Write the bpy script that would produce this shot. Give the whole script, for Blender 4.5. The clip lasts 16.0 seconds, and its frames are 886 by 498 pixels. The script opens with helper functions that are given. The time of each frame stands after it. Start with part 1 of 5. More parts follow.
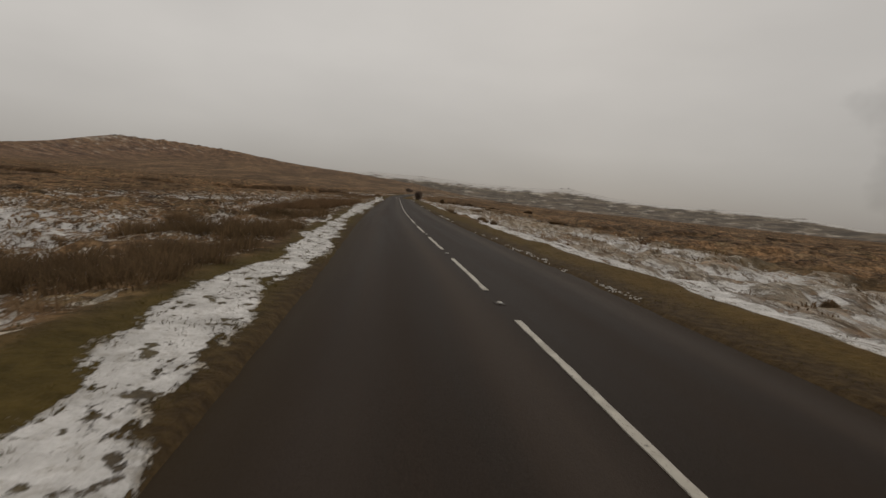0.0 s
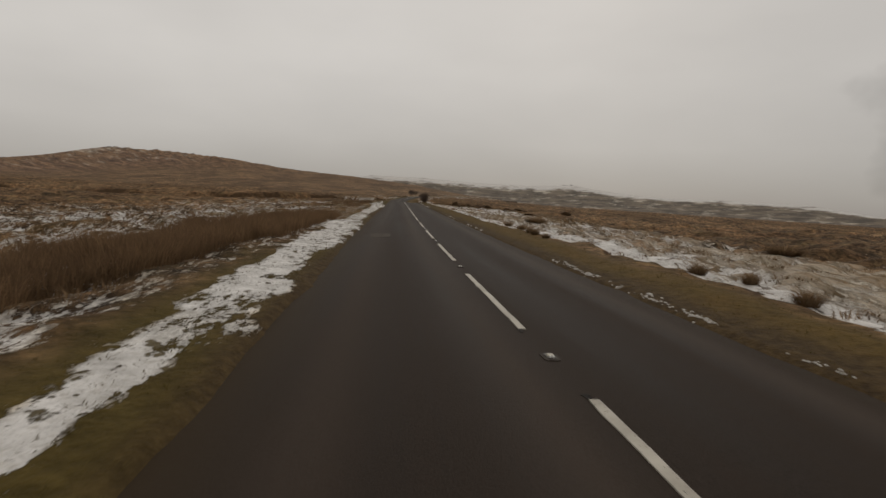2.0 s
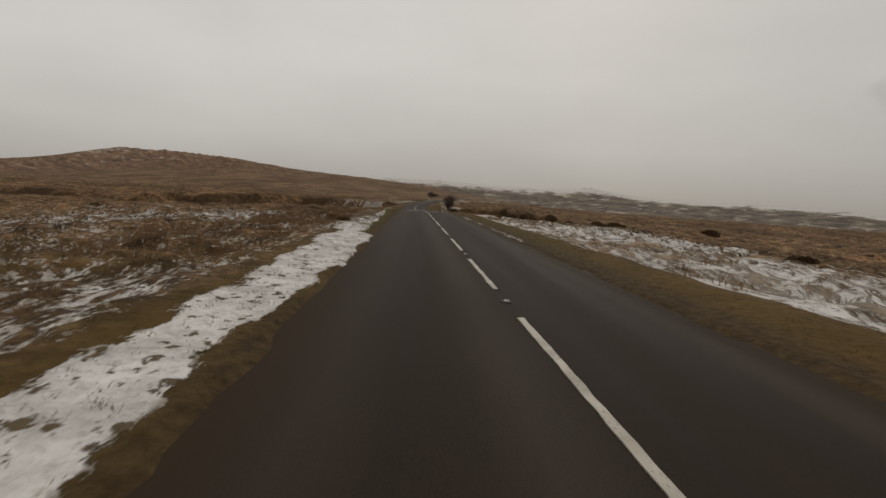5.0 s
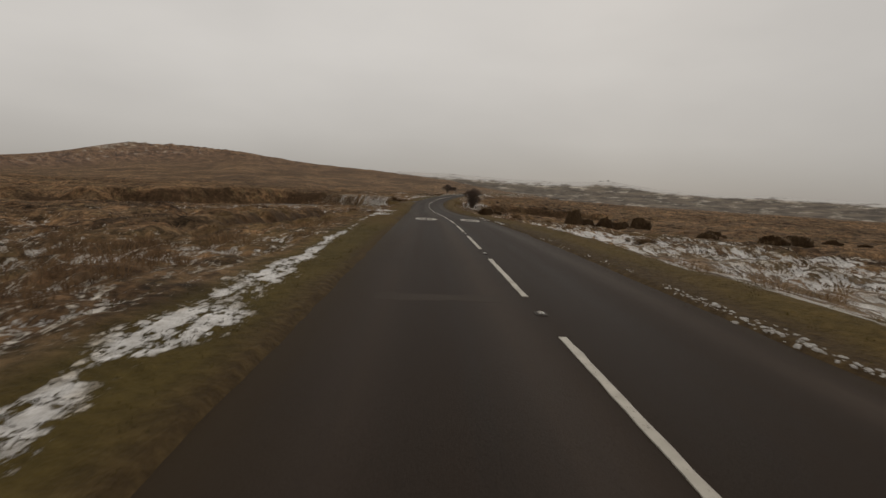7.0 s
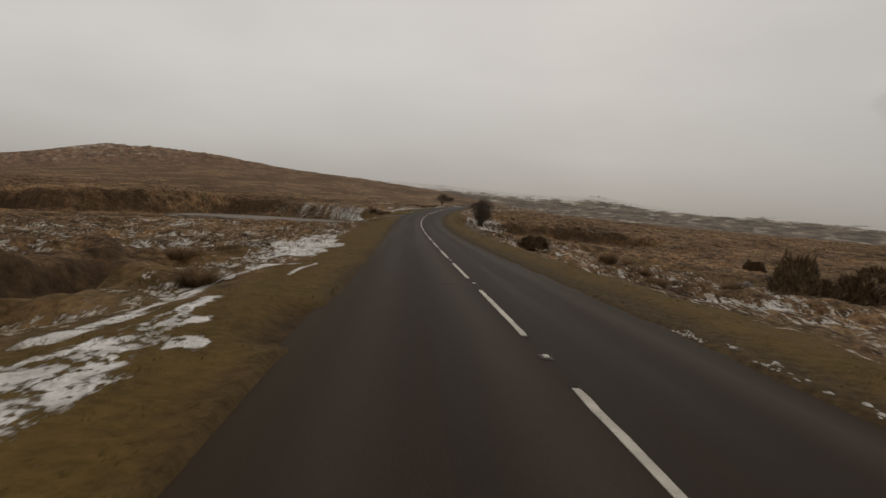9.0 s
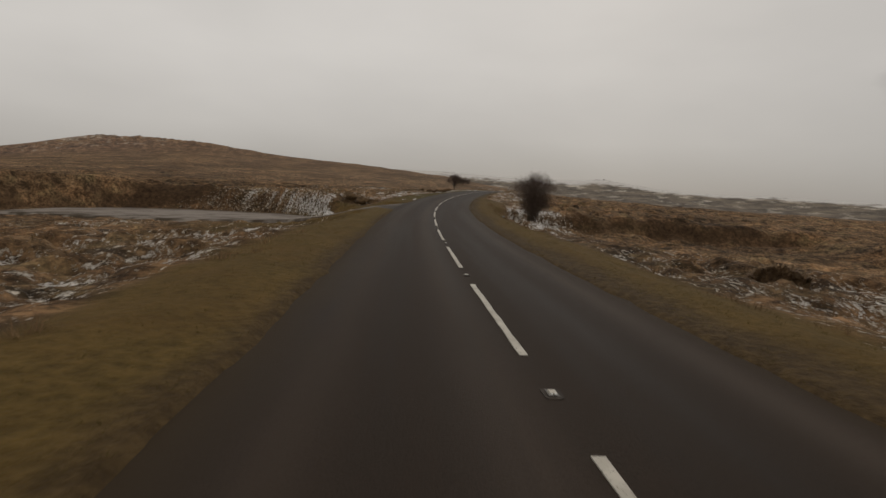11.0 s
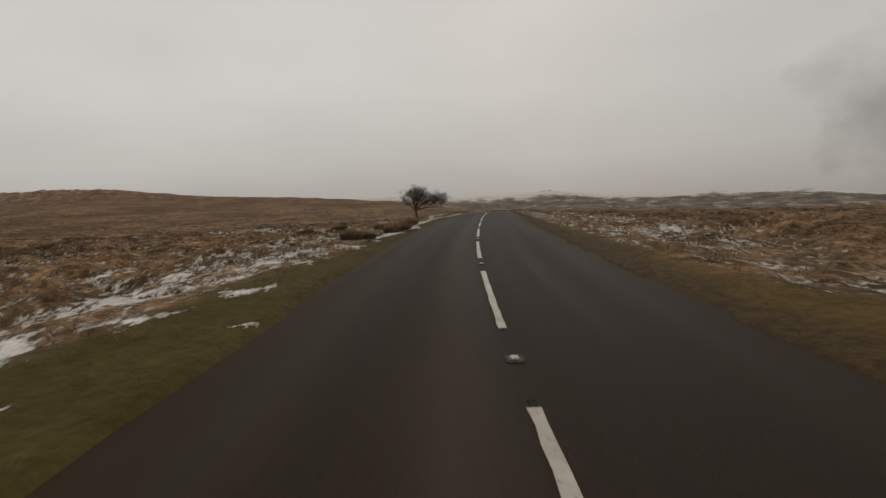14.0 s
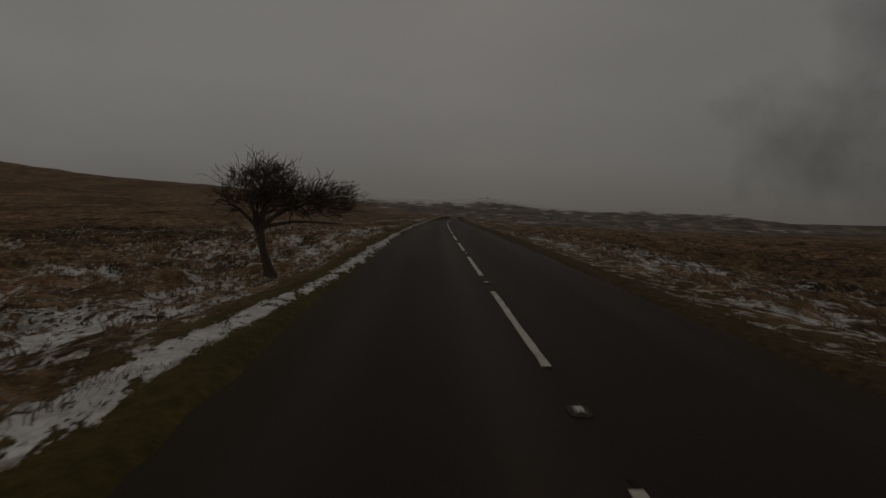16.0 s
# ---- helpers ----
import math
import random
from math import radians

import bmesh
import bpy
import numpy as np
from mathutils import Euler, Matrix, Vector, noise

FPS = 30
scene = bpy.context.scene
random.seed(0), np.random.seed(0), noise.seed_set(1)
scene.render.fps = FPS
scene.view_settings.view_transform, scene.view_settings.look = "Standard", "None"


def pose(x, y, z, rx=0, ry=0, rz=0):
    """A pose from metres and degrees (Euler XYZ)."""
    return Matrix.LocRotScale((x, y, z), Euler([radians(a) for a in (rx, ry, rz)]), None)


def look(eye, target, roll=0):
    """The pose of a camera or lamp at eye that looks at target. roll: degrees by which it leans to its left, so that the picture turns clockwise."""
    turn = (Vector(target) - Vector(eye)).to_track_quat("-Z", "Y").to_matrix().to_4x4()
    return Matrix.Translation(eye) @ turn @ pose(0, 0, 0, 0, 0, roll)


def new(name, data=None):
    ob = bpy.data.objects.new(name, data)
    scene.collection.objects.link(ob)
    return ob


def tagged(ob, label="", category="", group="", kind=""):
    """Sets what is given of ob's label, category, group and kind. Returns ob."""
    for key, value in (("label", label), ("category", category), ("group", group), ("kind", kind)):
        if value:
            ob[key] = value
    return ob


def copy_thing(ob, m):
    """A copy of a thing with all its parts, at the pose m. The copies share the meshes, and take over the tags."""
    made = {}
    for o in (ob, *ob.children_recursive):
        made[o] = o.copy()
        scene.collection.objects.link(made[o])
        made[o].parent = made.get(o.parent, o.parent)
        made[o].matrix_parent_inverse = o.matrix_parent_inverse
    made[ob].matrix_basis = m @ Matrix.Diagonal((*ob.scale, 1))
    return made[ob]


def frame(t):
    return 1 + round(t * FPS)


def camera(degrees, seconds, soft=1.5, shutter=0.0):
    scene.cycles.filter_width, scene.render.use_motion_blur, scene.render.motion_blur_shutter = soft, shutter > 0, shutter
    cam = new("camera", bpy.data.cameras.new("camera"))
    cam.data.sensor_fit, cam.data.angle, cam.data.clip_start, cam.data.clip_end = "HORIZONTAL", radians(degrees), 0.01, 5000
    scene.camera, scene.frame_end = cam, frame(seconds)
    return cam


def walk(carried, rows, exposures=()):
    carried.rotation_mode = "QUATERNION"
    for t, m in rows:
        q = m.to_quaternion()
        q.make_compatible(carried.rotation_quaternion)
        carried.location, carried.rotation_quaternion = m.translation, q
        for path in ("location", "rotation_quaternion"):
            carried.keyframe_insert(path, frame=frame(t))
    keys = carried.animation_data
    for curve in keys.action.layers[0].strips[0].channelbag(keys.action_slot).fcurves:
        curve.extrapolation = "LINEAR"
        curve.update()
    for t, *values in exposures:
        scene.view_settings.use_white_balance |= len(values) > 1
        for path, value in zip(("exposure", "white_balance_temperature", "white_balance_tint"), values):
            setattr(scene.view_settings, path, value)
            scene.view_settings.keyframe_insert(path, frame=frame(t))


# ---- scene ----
cam = camera(79.6, 16.0, soft=1.5, shutter=0.06)
walk(cam, [
    (0.0, pose(-1.611, -2.099, 1.380, 84.487, -4.762, -4.877)),
    (0.5, pose(-1.621, 4.314, 1.363, 85.815, -3.928, -9.217)),
    (1.0, pose(-1.940, 10.843, 1.366, 85.373, -0.425, -5.952)),
    (1.5, pose(-2.073, 17.578, 1.368, 84.975, -1.875, -4.972)),
    (2.0, pose(-2.181, 24.465, 1.383, 84.588, -2.708, -4.747)),
    (2.5, pose(-2.314, 31.487, 1.426, 84.653, -4.583, -3.940)),
    (3.0, pose(-2.385, 38.858, 1.433, 84.778, -3.865, -3.075)),
    (3.5, pose(-2.440, 46.382, 1.462, 85.795, -2.883, -3.062)),
    (6.0, pose(-2.375, 85.345, 1.650, 84.312, -3.128, -2.933)),
    (6.5, pose(-2.453, 92.995, 1.713, 84.570, -3.341, -2.264)),
    (7.0, pose(-2.517, 100.949, 1.723, 84.084, -2.611, -1.655)),
    (7.5, pose(-2.575, 108.585, 1.746, 83.832, -1.733, -1.966)),
    (8.0, pose(-2.633, 116.152, 1.756, 85.361, -3.139, -2.292)),
    (8.5, pose(-2.746, 123.880, 1.741, 85.582, -4.097, -2.230)),
    (9.0, pose(-2.802, 131.592, 1.691, 85.380, -4.028, -2.844)),
    (9.5, pose(-2.868, 138.887, 1.559, 85.079, -5.393, -2.374)),
    (10.0, pose(-2.988, 146.720, 1.338, 83.886, -5.366, -1.865)),
    (12.5, pose(-3.052, 187.232, 1.114, 85.201, 1.509, -5.388)),
    (13.0, pose(-2.657, 195.066, 1.300, 86.981, 2.041, -5.897)),
    (13.5, pose(-2.009, 203.154, 1.474, 86.374, 3.125, -7.085)),
    (14.0, pose(-1.226, 210.740, 1.764, 86.498, 2.819, -8.192)),
    (14.5, pose(-0.149, 218.467, 2.100, 87.095, 3.115, -10.156)),
    (15.0, pose(1.243, 226.308, 2.381, 86.313, 2.393, -11.754)),
    (15.5, pose(2.810, 233.847, 2.596, 85.668, 2.470, -13.768)),
    (16.0, pose(4.323, 241.039, 2.853, 86.615, -1.089, -14.959)),
], exposures=[(0.0, -0.12), (0.6, -0.05), (1.5, 0.0), (15.0, 0.0), (15.2, -0.15), (15.5, -0.70), (15.8, -1.40), (16.0, -1.90)])

# ---- sky and light: overcast ----
world = bpy.data.worlds.new("overcast_sky")
scene.world = world
world.use_nodes = True
wn, wl = world.node_tree.nodes, world.node_tree.links
wn.clear()


def wnode(kind, **inputs):
    n = wn.new(kind)
    for k, v in inputs.items():
        n.inputs[k].default_value = v
    return n


SUN_ELEV, SUN_TURN = radians(28), radians(20)
sky = wnode("ShaderNodeTexSky")
sky.sky_type, sky.sun_disc, sky.sun_elevation, sky.sun_rotation = "NISHITA", False, SUN_ELEV, SUN_TURN
sky.air_density, sky.dust_density = 1.0, 1.0
coord = wnode("ShaderNodeTexCoord")
squash = wnode("ShaderNodeMapping", Scale=(1.0, 1.0, 2.6))
wl.new(coord.outputs["Generated"], squash.inputs["Vector"])
split = wnode("ShaderNodeSeparateXYZ")
wl.new(coord.outputs["Generated"], split.inputs["Vector"])
rise = wnode("ShaderNodeValToRGB")
els = rise.color_ramp.elements
els[0].position, els[0].color = 0.0, (0.305, 0.287, 0.266, 1)
els[1].position, els[1].color = 0.45, (0.61, 0.58, 0.545, 1)
for at, c in ((0.035, (0.365, 0.343, 0.318, 1)), (0.10, (0.463, 0.438, 0.408, 1)), (0.22, (0.562, 0.534, 0.50, 1))):
    els.new(at).color = c
wl.new(split.outputs["Z"], rise.inputs["Fac"])
drift = wnode("ShaderNodeTexNoise", Scale=2.2, Detail=4.0, Roughness=0.5)
wl.new(squash.outputs["Vector"], drift.inputs["Vector"])
cloud = wnode("ShaderNodeMapRange", **{"From Min": 0.3, "From Max": 0.7, "To Min": 0.94, "To Max": 1.06})
wl.new(drift.outputs["Fac"], cloud.inputs["Value"])
layer = wnode("ShaderNodeVectorMath")
layer.operation = "MULTIPLY"
wl.new(rise.outputs["Color"], layer.inputs[0])
wl.new(cloud.outputs["Result"], layer.inputs[1])
# a dark bank of ragged cloud to the east
bank = wnode("ShaderNodeVectorMath")
bank.operation = "DISTANCE"
bank.inputs[1].default_value = (0.80, 0.58, 0.18)
wl.new(coord.outputs["Generated"], bank.inputs[0])
rag = wnode("ShaderNodeTexNoise", Scale=6.0, Detail=4.0, Roughness=0.52)
wl.new(coord.outputs["Generated"], rag.inputs["Vector"])
reach = wnode("ShaderNodeMath")
reach.operation = "MULTIPLY_ADD"
reach.inputs[1].default_value, reach.inputs[2].default_value = 0.62, -0.31
wl.new(rag.outputs["Fac"], reach.inputs[0])
edge = wnode("ShaderNodeMath")
edge.operation = "ADD"
wl.new(bank.outputs["Value"], edge.inputs[0])
wl.new(reach.outputs["Value"], edge.inputs[1])
dark = wnode("ShaderNodeMapRange", **{"From Min": 0.0, "From Max": 0.21, "To Min": 0.56, "To Max": 1.0})
wl.new(edge.outputs["Value"], dark.inputs["Value"])
west_glow = wnode("ShaderNodeMapRange", **{"From Min": -1.0, "From Max": 1.0, "To Min": 1.13, "To Max": 0.90})
wl.new(split.outputs["X"], west_glow.inputs["Value"])
glow = wnode("ShaderNodeVectorMath")
glow.operation = "MULTIPLY"
wl.new(layer.outputs["Vector"], glow.inputs[0])
wl.new(west_glow.outputs["Result"], glow.inputs[1])
shade = wnode("ShaderNodeVectorMath")
shade.operation = "MULTIPLY"
wl.new(glow.outputs["Vector"], shade.inputs[0])
wl.new(dark.outputs["Result"], shade.inputs[1])
thin = wnode("ShaderNodeVectorMath")
thin.operation = "SCALE"
thin.inputs["Scale"].default_value = 0.002
wl.new(sky.outputs["Color"], thin.inputs[0])
total = wnode("ShaderNodeVectorMath")
total.operation = "ADD"
wl.new(shade.outputs["Vector"], total.inputs[0])
wl.new(thin.outputs["Vector"], total.inputs[1])
bg = wnode("ShaderNodeBackground", Strength=1.0)
wl.new(total.outputs["Vector"], bg.inputs["Color"])
wl.new(bg.outputs["Background"], wnode("ShaderNodeOutputWorld").inputs["Surface"])

sun = new("sun", bpy.data.lights.new("sun", "SUN"))
sun.data.energy, sun.data.angle, sun.data.color = 0.5, radians(40), (1.0, 0.95, 0.88)
sun.matrix_world = look((0, 0, 60), (60 * math.sin(SUN_TURN) * -1, -60 * math.cos(SUN_TURN), 60 - 60 * math.tan(SUN_ELEV)))

# ---- materials ----


class Nodes:
    """A node material under construction."""

    def __init__(self, name, rough=0.9):
        self.mat = bpy.data.materials.new(name)
        self.mat.use_nodes = True
        self.t = self.mat.node_tree
        self.bsdf = self.t.nodes["Principled BSDF"]
        self.bsdf.inputs["Roughness"].default_value = rough
        self.bsdf.inputs["Specular IOR Level"].default_value = 0.25
        self.pos = self.n("ShaderNodeNewGeometry").outputs["Position"]

    def n(self, kind, **inputs):
        nd = self.t.nodes.new(kind)
        for k, v in inputs.items():
            self.put(nd.inputs[k.replace("_", " ")], v)
        return nd

    def put(self, socket, v):
        if isinstance(v, bpy.types.NodeSocket):
            self.t.links.new(v, socket)
        else:
            socket.default_value = v

    def noise(self, scale, detail=3.0, rough=0.55, stretch=None):
        v = self.pos
        if stretch:
            v = self.n("ShaderNodeMapping", Vector=v, Scale=stretch).outputs["Vector"]
        return self.n("ShaderNodeTexNoise", Vector=v, Scale=scale, Detail=detail, Roughness=rough).outputs["Fac"]

    def ramp(self, v, a, b, lo=0.0, hi=1.0):
        return self.n("ShaderNodeMapRange", Value=v, From_Min=a, From_Max=b, To_Min=lo, To_Max=hi).outputs["Result"]

    def math(self, op, a, b=0.0):
        nd = self.t.nodes.new("ShaderNodeMath")
        nd.operation = op
        self.put(nd.inputs[0], a)
        self.put(nd.inputs[1], b)
        return nd.outputs["Value"]

    def mix(self, fac, a, b):
        nd = self.t.nodes.new("ShaderNodeMix")
        nd.data_type = "RGBA"
        self.put(nd.inputs[0], fac)
        for s, v in ((nd.inputs[6], a), (nd.inputs[7], b)):
            self.put(s, v if isinstance(v, bpy.types.NodeSocket) else (*v, 1))
        return nd.outputs[2]

    def scale(self, c, f):
        nd = self.t.nodes.new("ShaderNodeVectorMath")
        nd.operation = "SCALE"
        self.put(nd.inputs[0], c)
        self.put(nd.inputs["Scale"], f)
        return nd.outputs["Vector"]

    def tint(self, c, by):
        nd = self.t.nodes.new("ShaderNodeVectorMath")
        nd.operation = "MULTIPLY"
        self.put(nd.inputs[0], c)
        nd.inputs[1].default_value = by
        return nd.outputs["Vector"]

    def spread_out(self, scale, detail=8.0, rough=0.7, along=1.0):
        """Noise for the far slopes, by bearing and rise, so that patches face the road; along below 1 draws them out level."""
        v = self.n("ShaderNodeCombineXYZ", X=self.math("MULTIPLY", self.attr("bearing"), along), Y=self.attr("rise")).outputs["Vector"]
        return self.n("ShaderNodeTexNoise", Vector=v, Scale=scale, Detail=detail, Roughness=rough).outputs["Fac"]

    def attr(self, name):
        nd = self.t.nodes.new("ShaderNodeAttribute")
        nd.attribute_name = name
        return nd.outputs["Fac"]

    def island(self):
        return self.n("ShaderNodeNewGeometry").outputs["Random Per Island"]

    def bump(self, height, dist=0.02, strength=1.0):
        b = self.n("ShaderNodeBump", Height=height, Distance=dist, Strength=strength)
        self.put(self.bsdf.inputs["Normal"], b.outputs["Normal"])

    def colour(self, c):
        self.put(self.bsdf.inputs["Base Color"], c if isinstance(c, bpy.types.NodeSocket) else (*c, 1))
        return self


def ground_material():
    m = Nodes("moorland", 0.95)
    m.bsdf.inputs["Specular IOR Level"].default_value = 0.08
    big, mid, fine = m.noise(0.045, 4), m.noise(0.5, 5, 0.6), m.noise(7.0, 4, 0.65)
    # bracken and dead grass over heather and peat
    grass = m.noise(0.9, 12, 0.74)
    hue = m.noise(0.33, 7, 0.66)
    moor = m.mix(m.ramp(hue, 0.42, 0.58), (0.098, 0.068, 0.036), (0.118, 0.075, 0.037))
    moor = m.mix(m.ramp(m.noise(0.50, 8, 0.70), 0.53, 0.62, 0, 0.70), moor, (0.097, 0.075, 0.036))
    moor = m.scale(moor, m.ramp(grass, 0.40, 0.60, 0.42, 1.62))
    moor = m.scale(moor, m.ramp(m.noise(4.2, 8, 0.72), 0.41, 0.59, 0.50, 1.55))
    moor = m.scale(moor, m.ramp(m.noise(0.27, 9, 0.72), 0.53, 0.61, 1.06, 0.50))
    slope = m.mix(m.ramp(m.spread_out(1.6), 0.42, 0.58), (0.052, 0.031, 0.018), (0.140, 0.085, 0.045))
    slope = m.mix(m.ramp(m.spread_out(0.45, 6, 0.62), 0.47, 0.58, 0, 0.5), slope, (0.150, 0.094, 0.048))
    slope = m.mix(m.ramp(m.spread_out(1.1, 9, 0.72), 0.54, 0.62, 0, 0.75), slope, (0.034, 0.021, 0.013))
    slope = m.mix(m.ramp(m.spread_out(3.1, 7, 0.72), 0.55, 0.63, 0, 0.6), slope, (0.210, 0.150, 0.092))
    moor = m.scale(moor, m.ramp(m.noise(0.050, 9, 0.72, (1.0, 0.6, 1.0)), 0.42, 0.58, 0.66, 1.32))
    slope = m.scale(slope, m.ramp(m.noise(0.35, 8, 0.75, (1.0, 0.4, 1.0)), 0.42, 0.58, 0.48, 1.58))
    # haze is put into the colour: the far slope is tinted lighter and pinker
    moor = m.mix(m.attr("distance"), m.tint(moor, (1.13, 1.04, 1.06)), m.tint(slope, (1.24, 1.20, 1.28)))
    # the remotest heath is greyed and lightened as well, in place of mist
    hazy_heath = m.mix(m.ramp(m.spread_out(1.7, 9, 0.68, 0.28), 0.42, 0.58), (0.066, 0.054, 0.042), (0.150, 0.119, 0.087))
    moor = m.mix(m.attr("remote"), moor, hazy_heath)
    turf = m.mix(m.ramp(fine, 0.30, 0.70), (0.070, 0.051, 0.016), (0.138, 0.098, 0.033))
    turf = m.mix(m.ramp(mid, 0.40, 0.70, 0, 0.5), turf, (0.112, 0.070, 0.024))
    lush = m.mix(m.ramp(fine, 0.30, 0.70), (0.050, 0.045, 0.012), (0.092, 0.080, 0.024))
    turf = m.mix(m.attr("lush"), turf, lush)
    turf = m.scale(turf, m.ramp(grass, 0.40, 0.60, 0.88, 1.12))
    turf = m.tint(turf, (0.88, 0.80, 0.73))
    c = m.mix(m.attr("turf"), moor, turf)
    # bare peat; the same dark tone also paints the shadow in the gully
    c = m.mix(m.attr("peat_and_shade"), c, m.mix(m.ramp(m.noise(2.6, 5, 0.65), 0.35, 0.65), (0.026, 0.016, 0.010), (0.084, 0.051, 0.027)))
    litter = m.mix(m.ramp(fine, 0.35, 0.65), (0.040, 0.026, 0.013), (0.082, 0.054, 0.024))
    c = m.mix(m.attr("litter"), c, litter)
    # lying snow, broken by stalks and wind
    patch = m.noise(5.6, 9, 0.76, (1.0, 0.34, 1.0))
    patch = m.mix(m.attr("east"), patch, m.noise(4.4, 8, 0.70, (1.0, 0.15, 1.0)))
    grit = m.noise(11.0, 3, 0.6)
    field = m.math("ADD", m.math("MULTIPLY", patch, 1.25), m.math("MULTIPLY", grit, 0.25))
    field = m.math("SUBTRACT", field, 0.25)
    wide = m.spread_out(1.3, 11, 0.74)
    field = m.mix(m.attr("distance"), field, wide)
    field = m.mix(m.attr("remote"), field, m.spread_out(1.5, 11, 0.72, 0.35))
    level = m.math("ADD", field, m.attr("snow"))
    # far snow stops at 0.78, dulled in colour as through haze
    lie = m.mix(m.attr("distance"), m.ramp(level, 0.99, 1.025), m.ramp(level, 0.935, 1.085, 0, 0.78))
    stalks = m.math("MULTIPLY", m.ramp(m.noise(12.0, 6, 0.7, (1.0, 0.5, 1.0)), 0.47, 0.58), m.ramp(m.attr("snow"), 0.46, 0.56, 0.60, 0.10))
    lie = m.math("MULTIPLY", lie, m.math("SUBTRACT", 1.0, m.math("MULTIPLY", stalks, m.math("SUBTRACT", 1.0, m.attr("distance")))))
    white = m.mix(m.ramp(m.noise(2.0, 4), 0.35, 0.65), (0.51, 0.490, 0.465), (0.74, 0.715, 0.685))
    white = m.mix(m.ramp(m.attr("snow"), 0.54, 0.44), white, m.tint(white, (0.86, 0.79, 0.68)))
    white = m.mix(m.ramp(grit, 0.52, 0.68, 0, 0.35), white, (0.24, 0.20, 0.145))
    holes = m.ramp(m.noise(5.2, 4, 0.6, (1.0, 0.75, 1.0)), 0.595, 0.635, 0, 0.92)
    lie = m.math("MULTIPLY", lie, m.math("SUBTRACT", 1.0, m.math("MULTIPLY", holes, m.math("SUBTRACT", 1.0, m.attr("distance")))))
    veil = m.math("MULTIPLY", m.attr("veil"), m.ramp(m.noise(3.0, 8, 0.72, (1.0, 0.09, 1.0)), 0.40, 0.56, 0.10, 0.62))
    c = m.mix(veil, c, m.tint(white, (0.80, 0.77, 0.73)))
    c = m.mix(lie, c, white)
    m.colour(c)
    rough = m.math("ADD", m.math("MULTIPLY", fine, 0.5), m.math("MULTIPLY", m.noise(30.0, 2), 0.3))
    m.bump(m.math("ADD", rough, m.math("MULTIPLY", lie, 0.4)), 0.10, 0.9)
    return m.mat


def asphalt_material(name, tone=1.0):
    m = Nodes(name, 0.75)
    m.bsdf.inputs["Specular IOR Level"].default_value = 0.07
    lane = m.n("ShaderNodeCombineXYZ", X=m.attr("across"), Y=m.attr("travel")).outputs["Vector"]
    lane = m.n("ShaderNodeMapping", Vector=lane, Scale=(1.7, 0.045, 1.0)).outputs["Vector"]
    along = m.n("ShaderNodeTexNoise", Vector=lane, Scale=1.0, Detail=5.0, Roughness=0.6).outputs["Fac"]
    stone = m.noise(140.0, 2, 0.7)
    c = m.mix(m.ramp(stone, 0.3, 0.7), tuple(0.0148 * tone * k for k in (1.04, 0.73, 0.52)), tuple(0.0355 * tone * k for k in (1.05, 0.75, 0.55)))
    c = m.scale(c, m.ramp(along, 0.35, 0.65, 0.86, 1.16))
    worn = m.attr("wear")
    c = m.mix(m.math("MULTIPLY", worn, m.ramp(along, 0.35, 0.65, 0.5, 1.0)), c, tuple(0.085 * tone * k for k in (1.03, 0.79, 0.62)))
    c = m.mix(m.ramp(m.noise(0.4, 5, 0.6, (1.0, 0.3, 1.0)), 0.52, 0.7, 0, 0.5), c, (0.026 * tone, 0.0185 * tone, 0.0130 * tone))
    bare = m.ramp(m.noise(2.4, 6, 0.68), 0.36, 0.62, 0.55, 1.0)
    c = m.mix(m.math("MULTIPLY", m.attr("pale"), bare), c, (0.215, 0.185, 0.158))
    c = m.mix(m.ramp(m.attr("mud"), 0.2, 1.0, 0, 0.9), c, (0.040, 0.0275, 0.0145))
    m.colour(c)
    m.put(m.bsdf.inputs["Roughness"], m.ramp(along, 0.3, 0.7, 0.72, 0.9))
    m.bump(m.math("ADD", stone, m.noise(45.0, 2)), 0.006, 0.6)
    return m.mat


def simple_material(name, dark_tone, light_tone, scale, rough=0.85, per_piece=0.0, bump=0.004):
    m = Nodes(name, rough)
    f = m.ramp(m.noise(scale, 4, 0.62), 0.32, 0.68)
    c = m.mix(f, dark_tone, light_tone)
    if per_piece:
        c = m.mix(m.math("MULTIPLY", m.island(), per_piece), c, tuple(v * 0.35 for v in dark_tone))
    m.colour(c)
    m.bump(m.noise(scale * 4, 3), bump, 0.7)
    return m.mat


def paint_material():
    m = Nodes("road_paint", 0.7)
    chip = m.noise(38.0, 4, 0.7)
    c = m.mix(m.ramp(m.noise(3.0, 3), 0.3, 0.7), (0.31, 0.283, 0.235), (0.47, 0.435, 0.370))
    c = m.mix(m.ramp(chip, 0.60, 0.66), c, (0.07, 0.065, 0.06))
    m.colour(c)
    m.bump(chip, 0.002, 0.5)
    return m.mat


def blade_material(name, pale, deep):
    """Thin dead or living blades: half the light shines through them."""
    m = Nodes(name, 0.9)
    c = m.mix(m.island(), deep, pale)
    c = m.mix(m.ramp(m.noise(0.7, 3), 0.4, 0.65, 0, 0.5), c, tuple(v * 0.7 for v in deep))
    m.colour(c)
    m.bsdf.inputs["Specular IOR Level"].default_value = 0.1
    through_light = m.n("ShaderNodeBsdfTranslucent", Color=c)
    both = m.n("ShaderNodeMixShader", Fac=0.5)
    m.t.links.new(m.bsdf.outputs["BSDF"], both.inputs[1])
    m.t.links.new(through_light.outputs["BSDF"], both.inputs[2])
    m.t.links.new(both.outputs["Shader"], m.t.nodes["Material Output"].inputs["Surface"])
    return m.mat


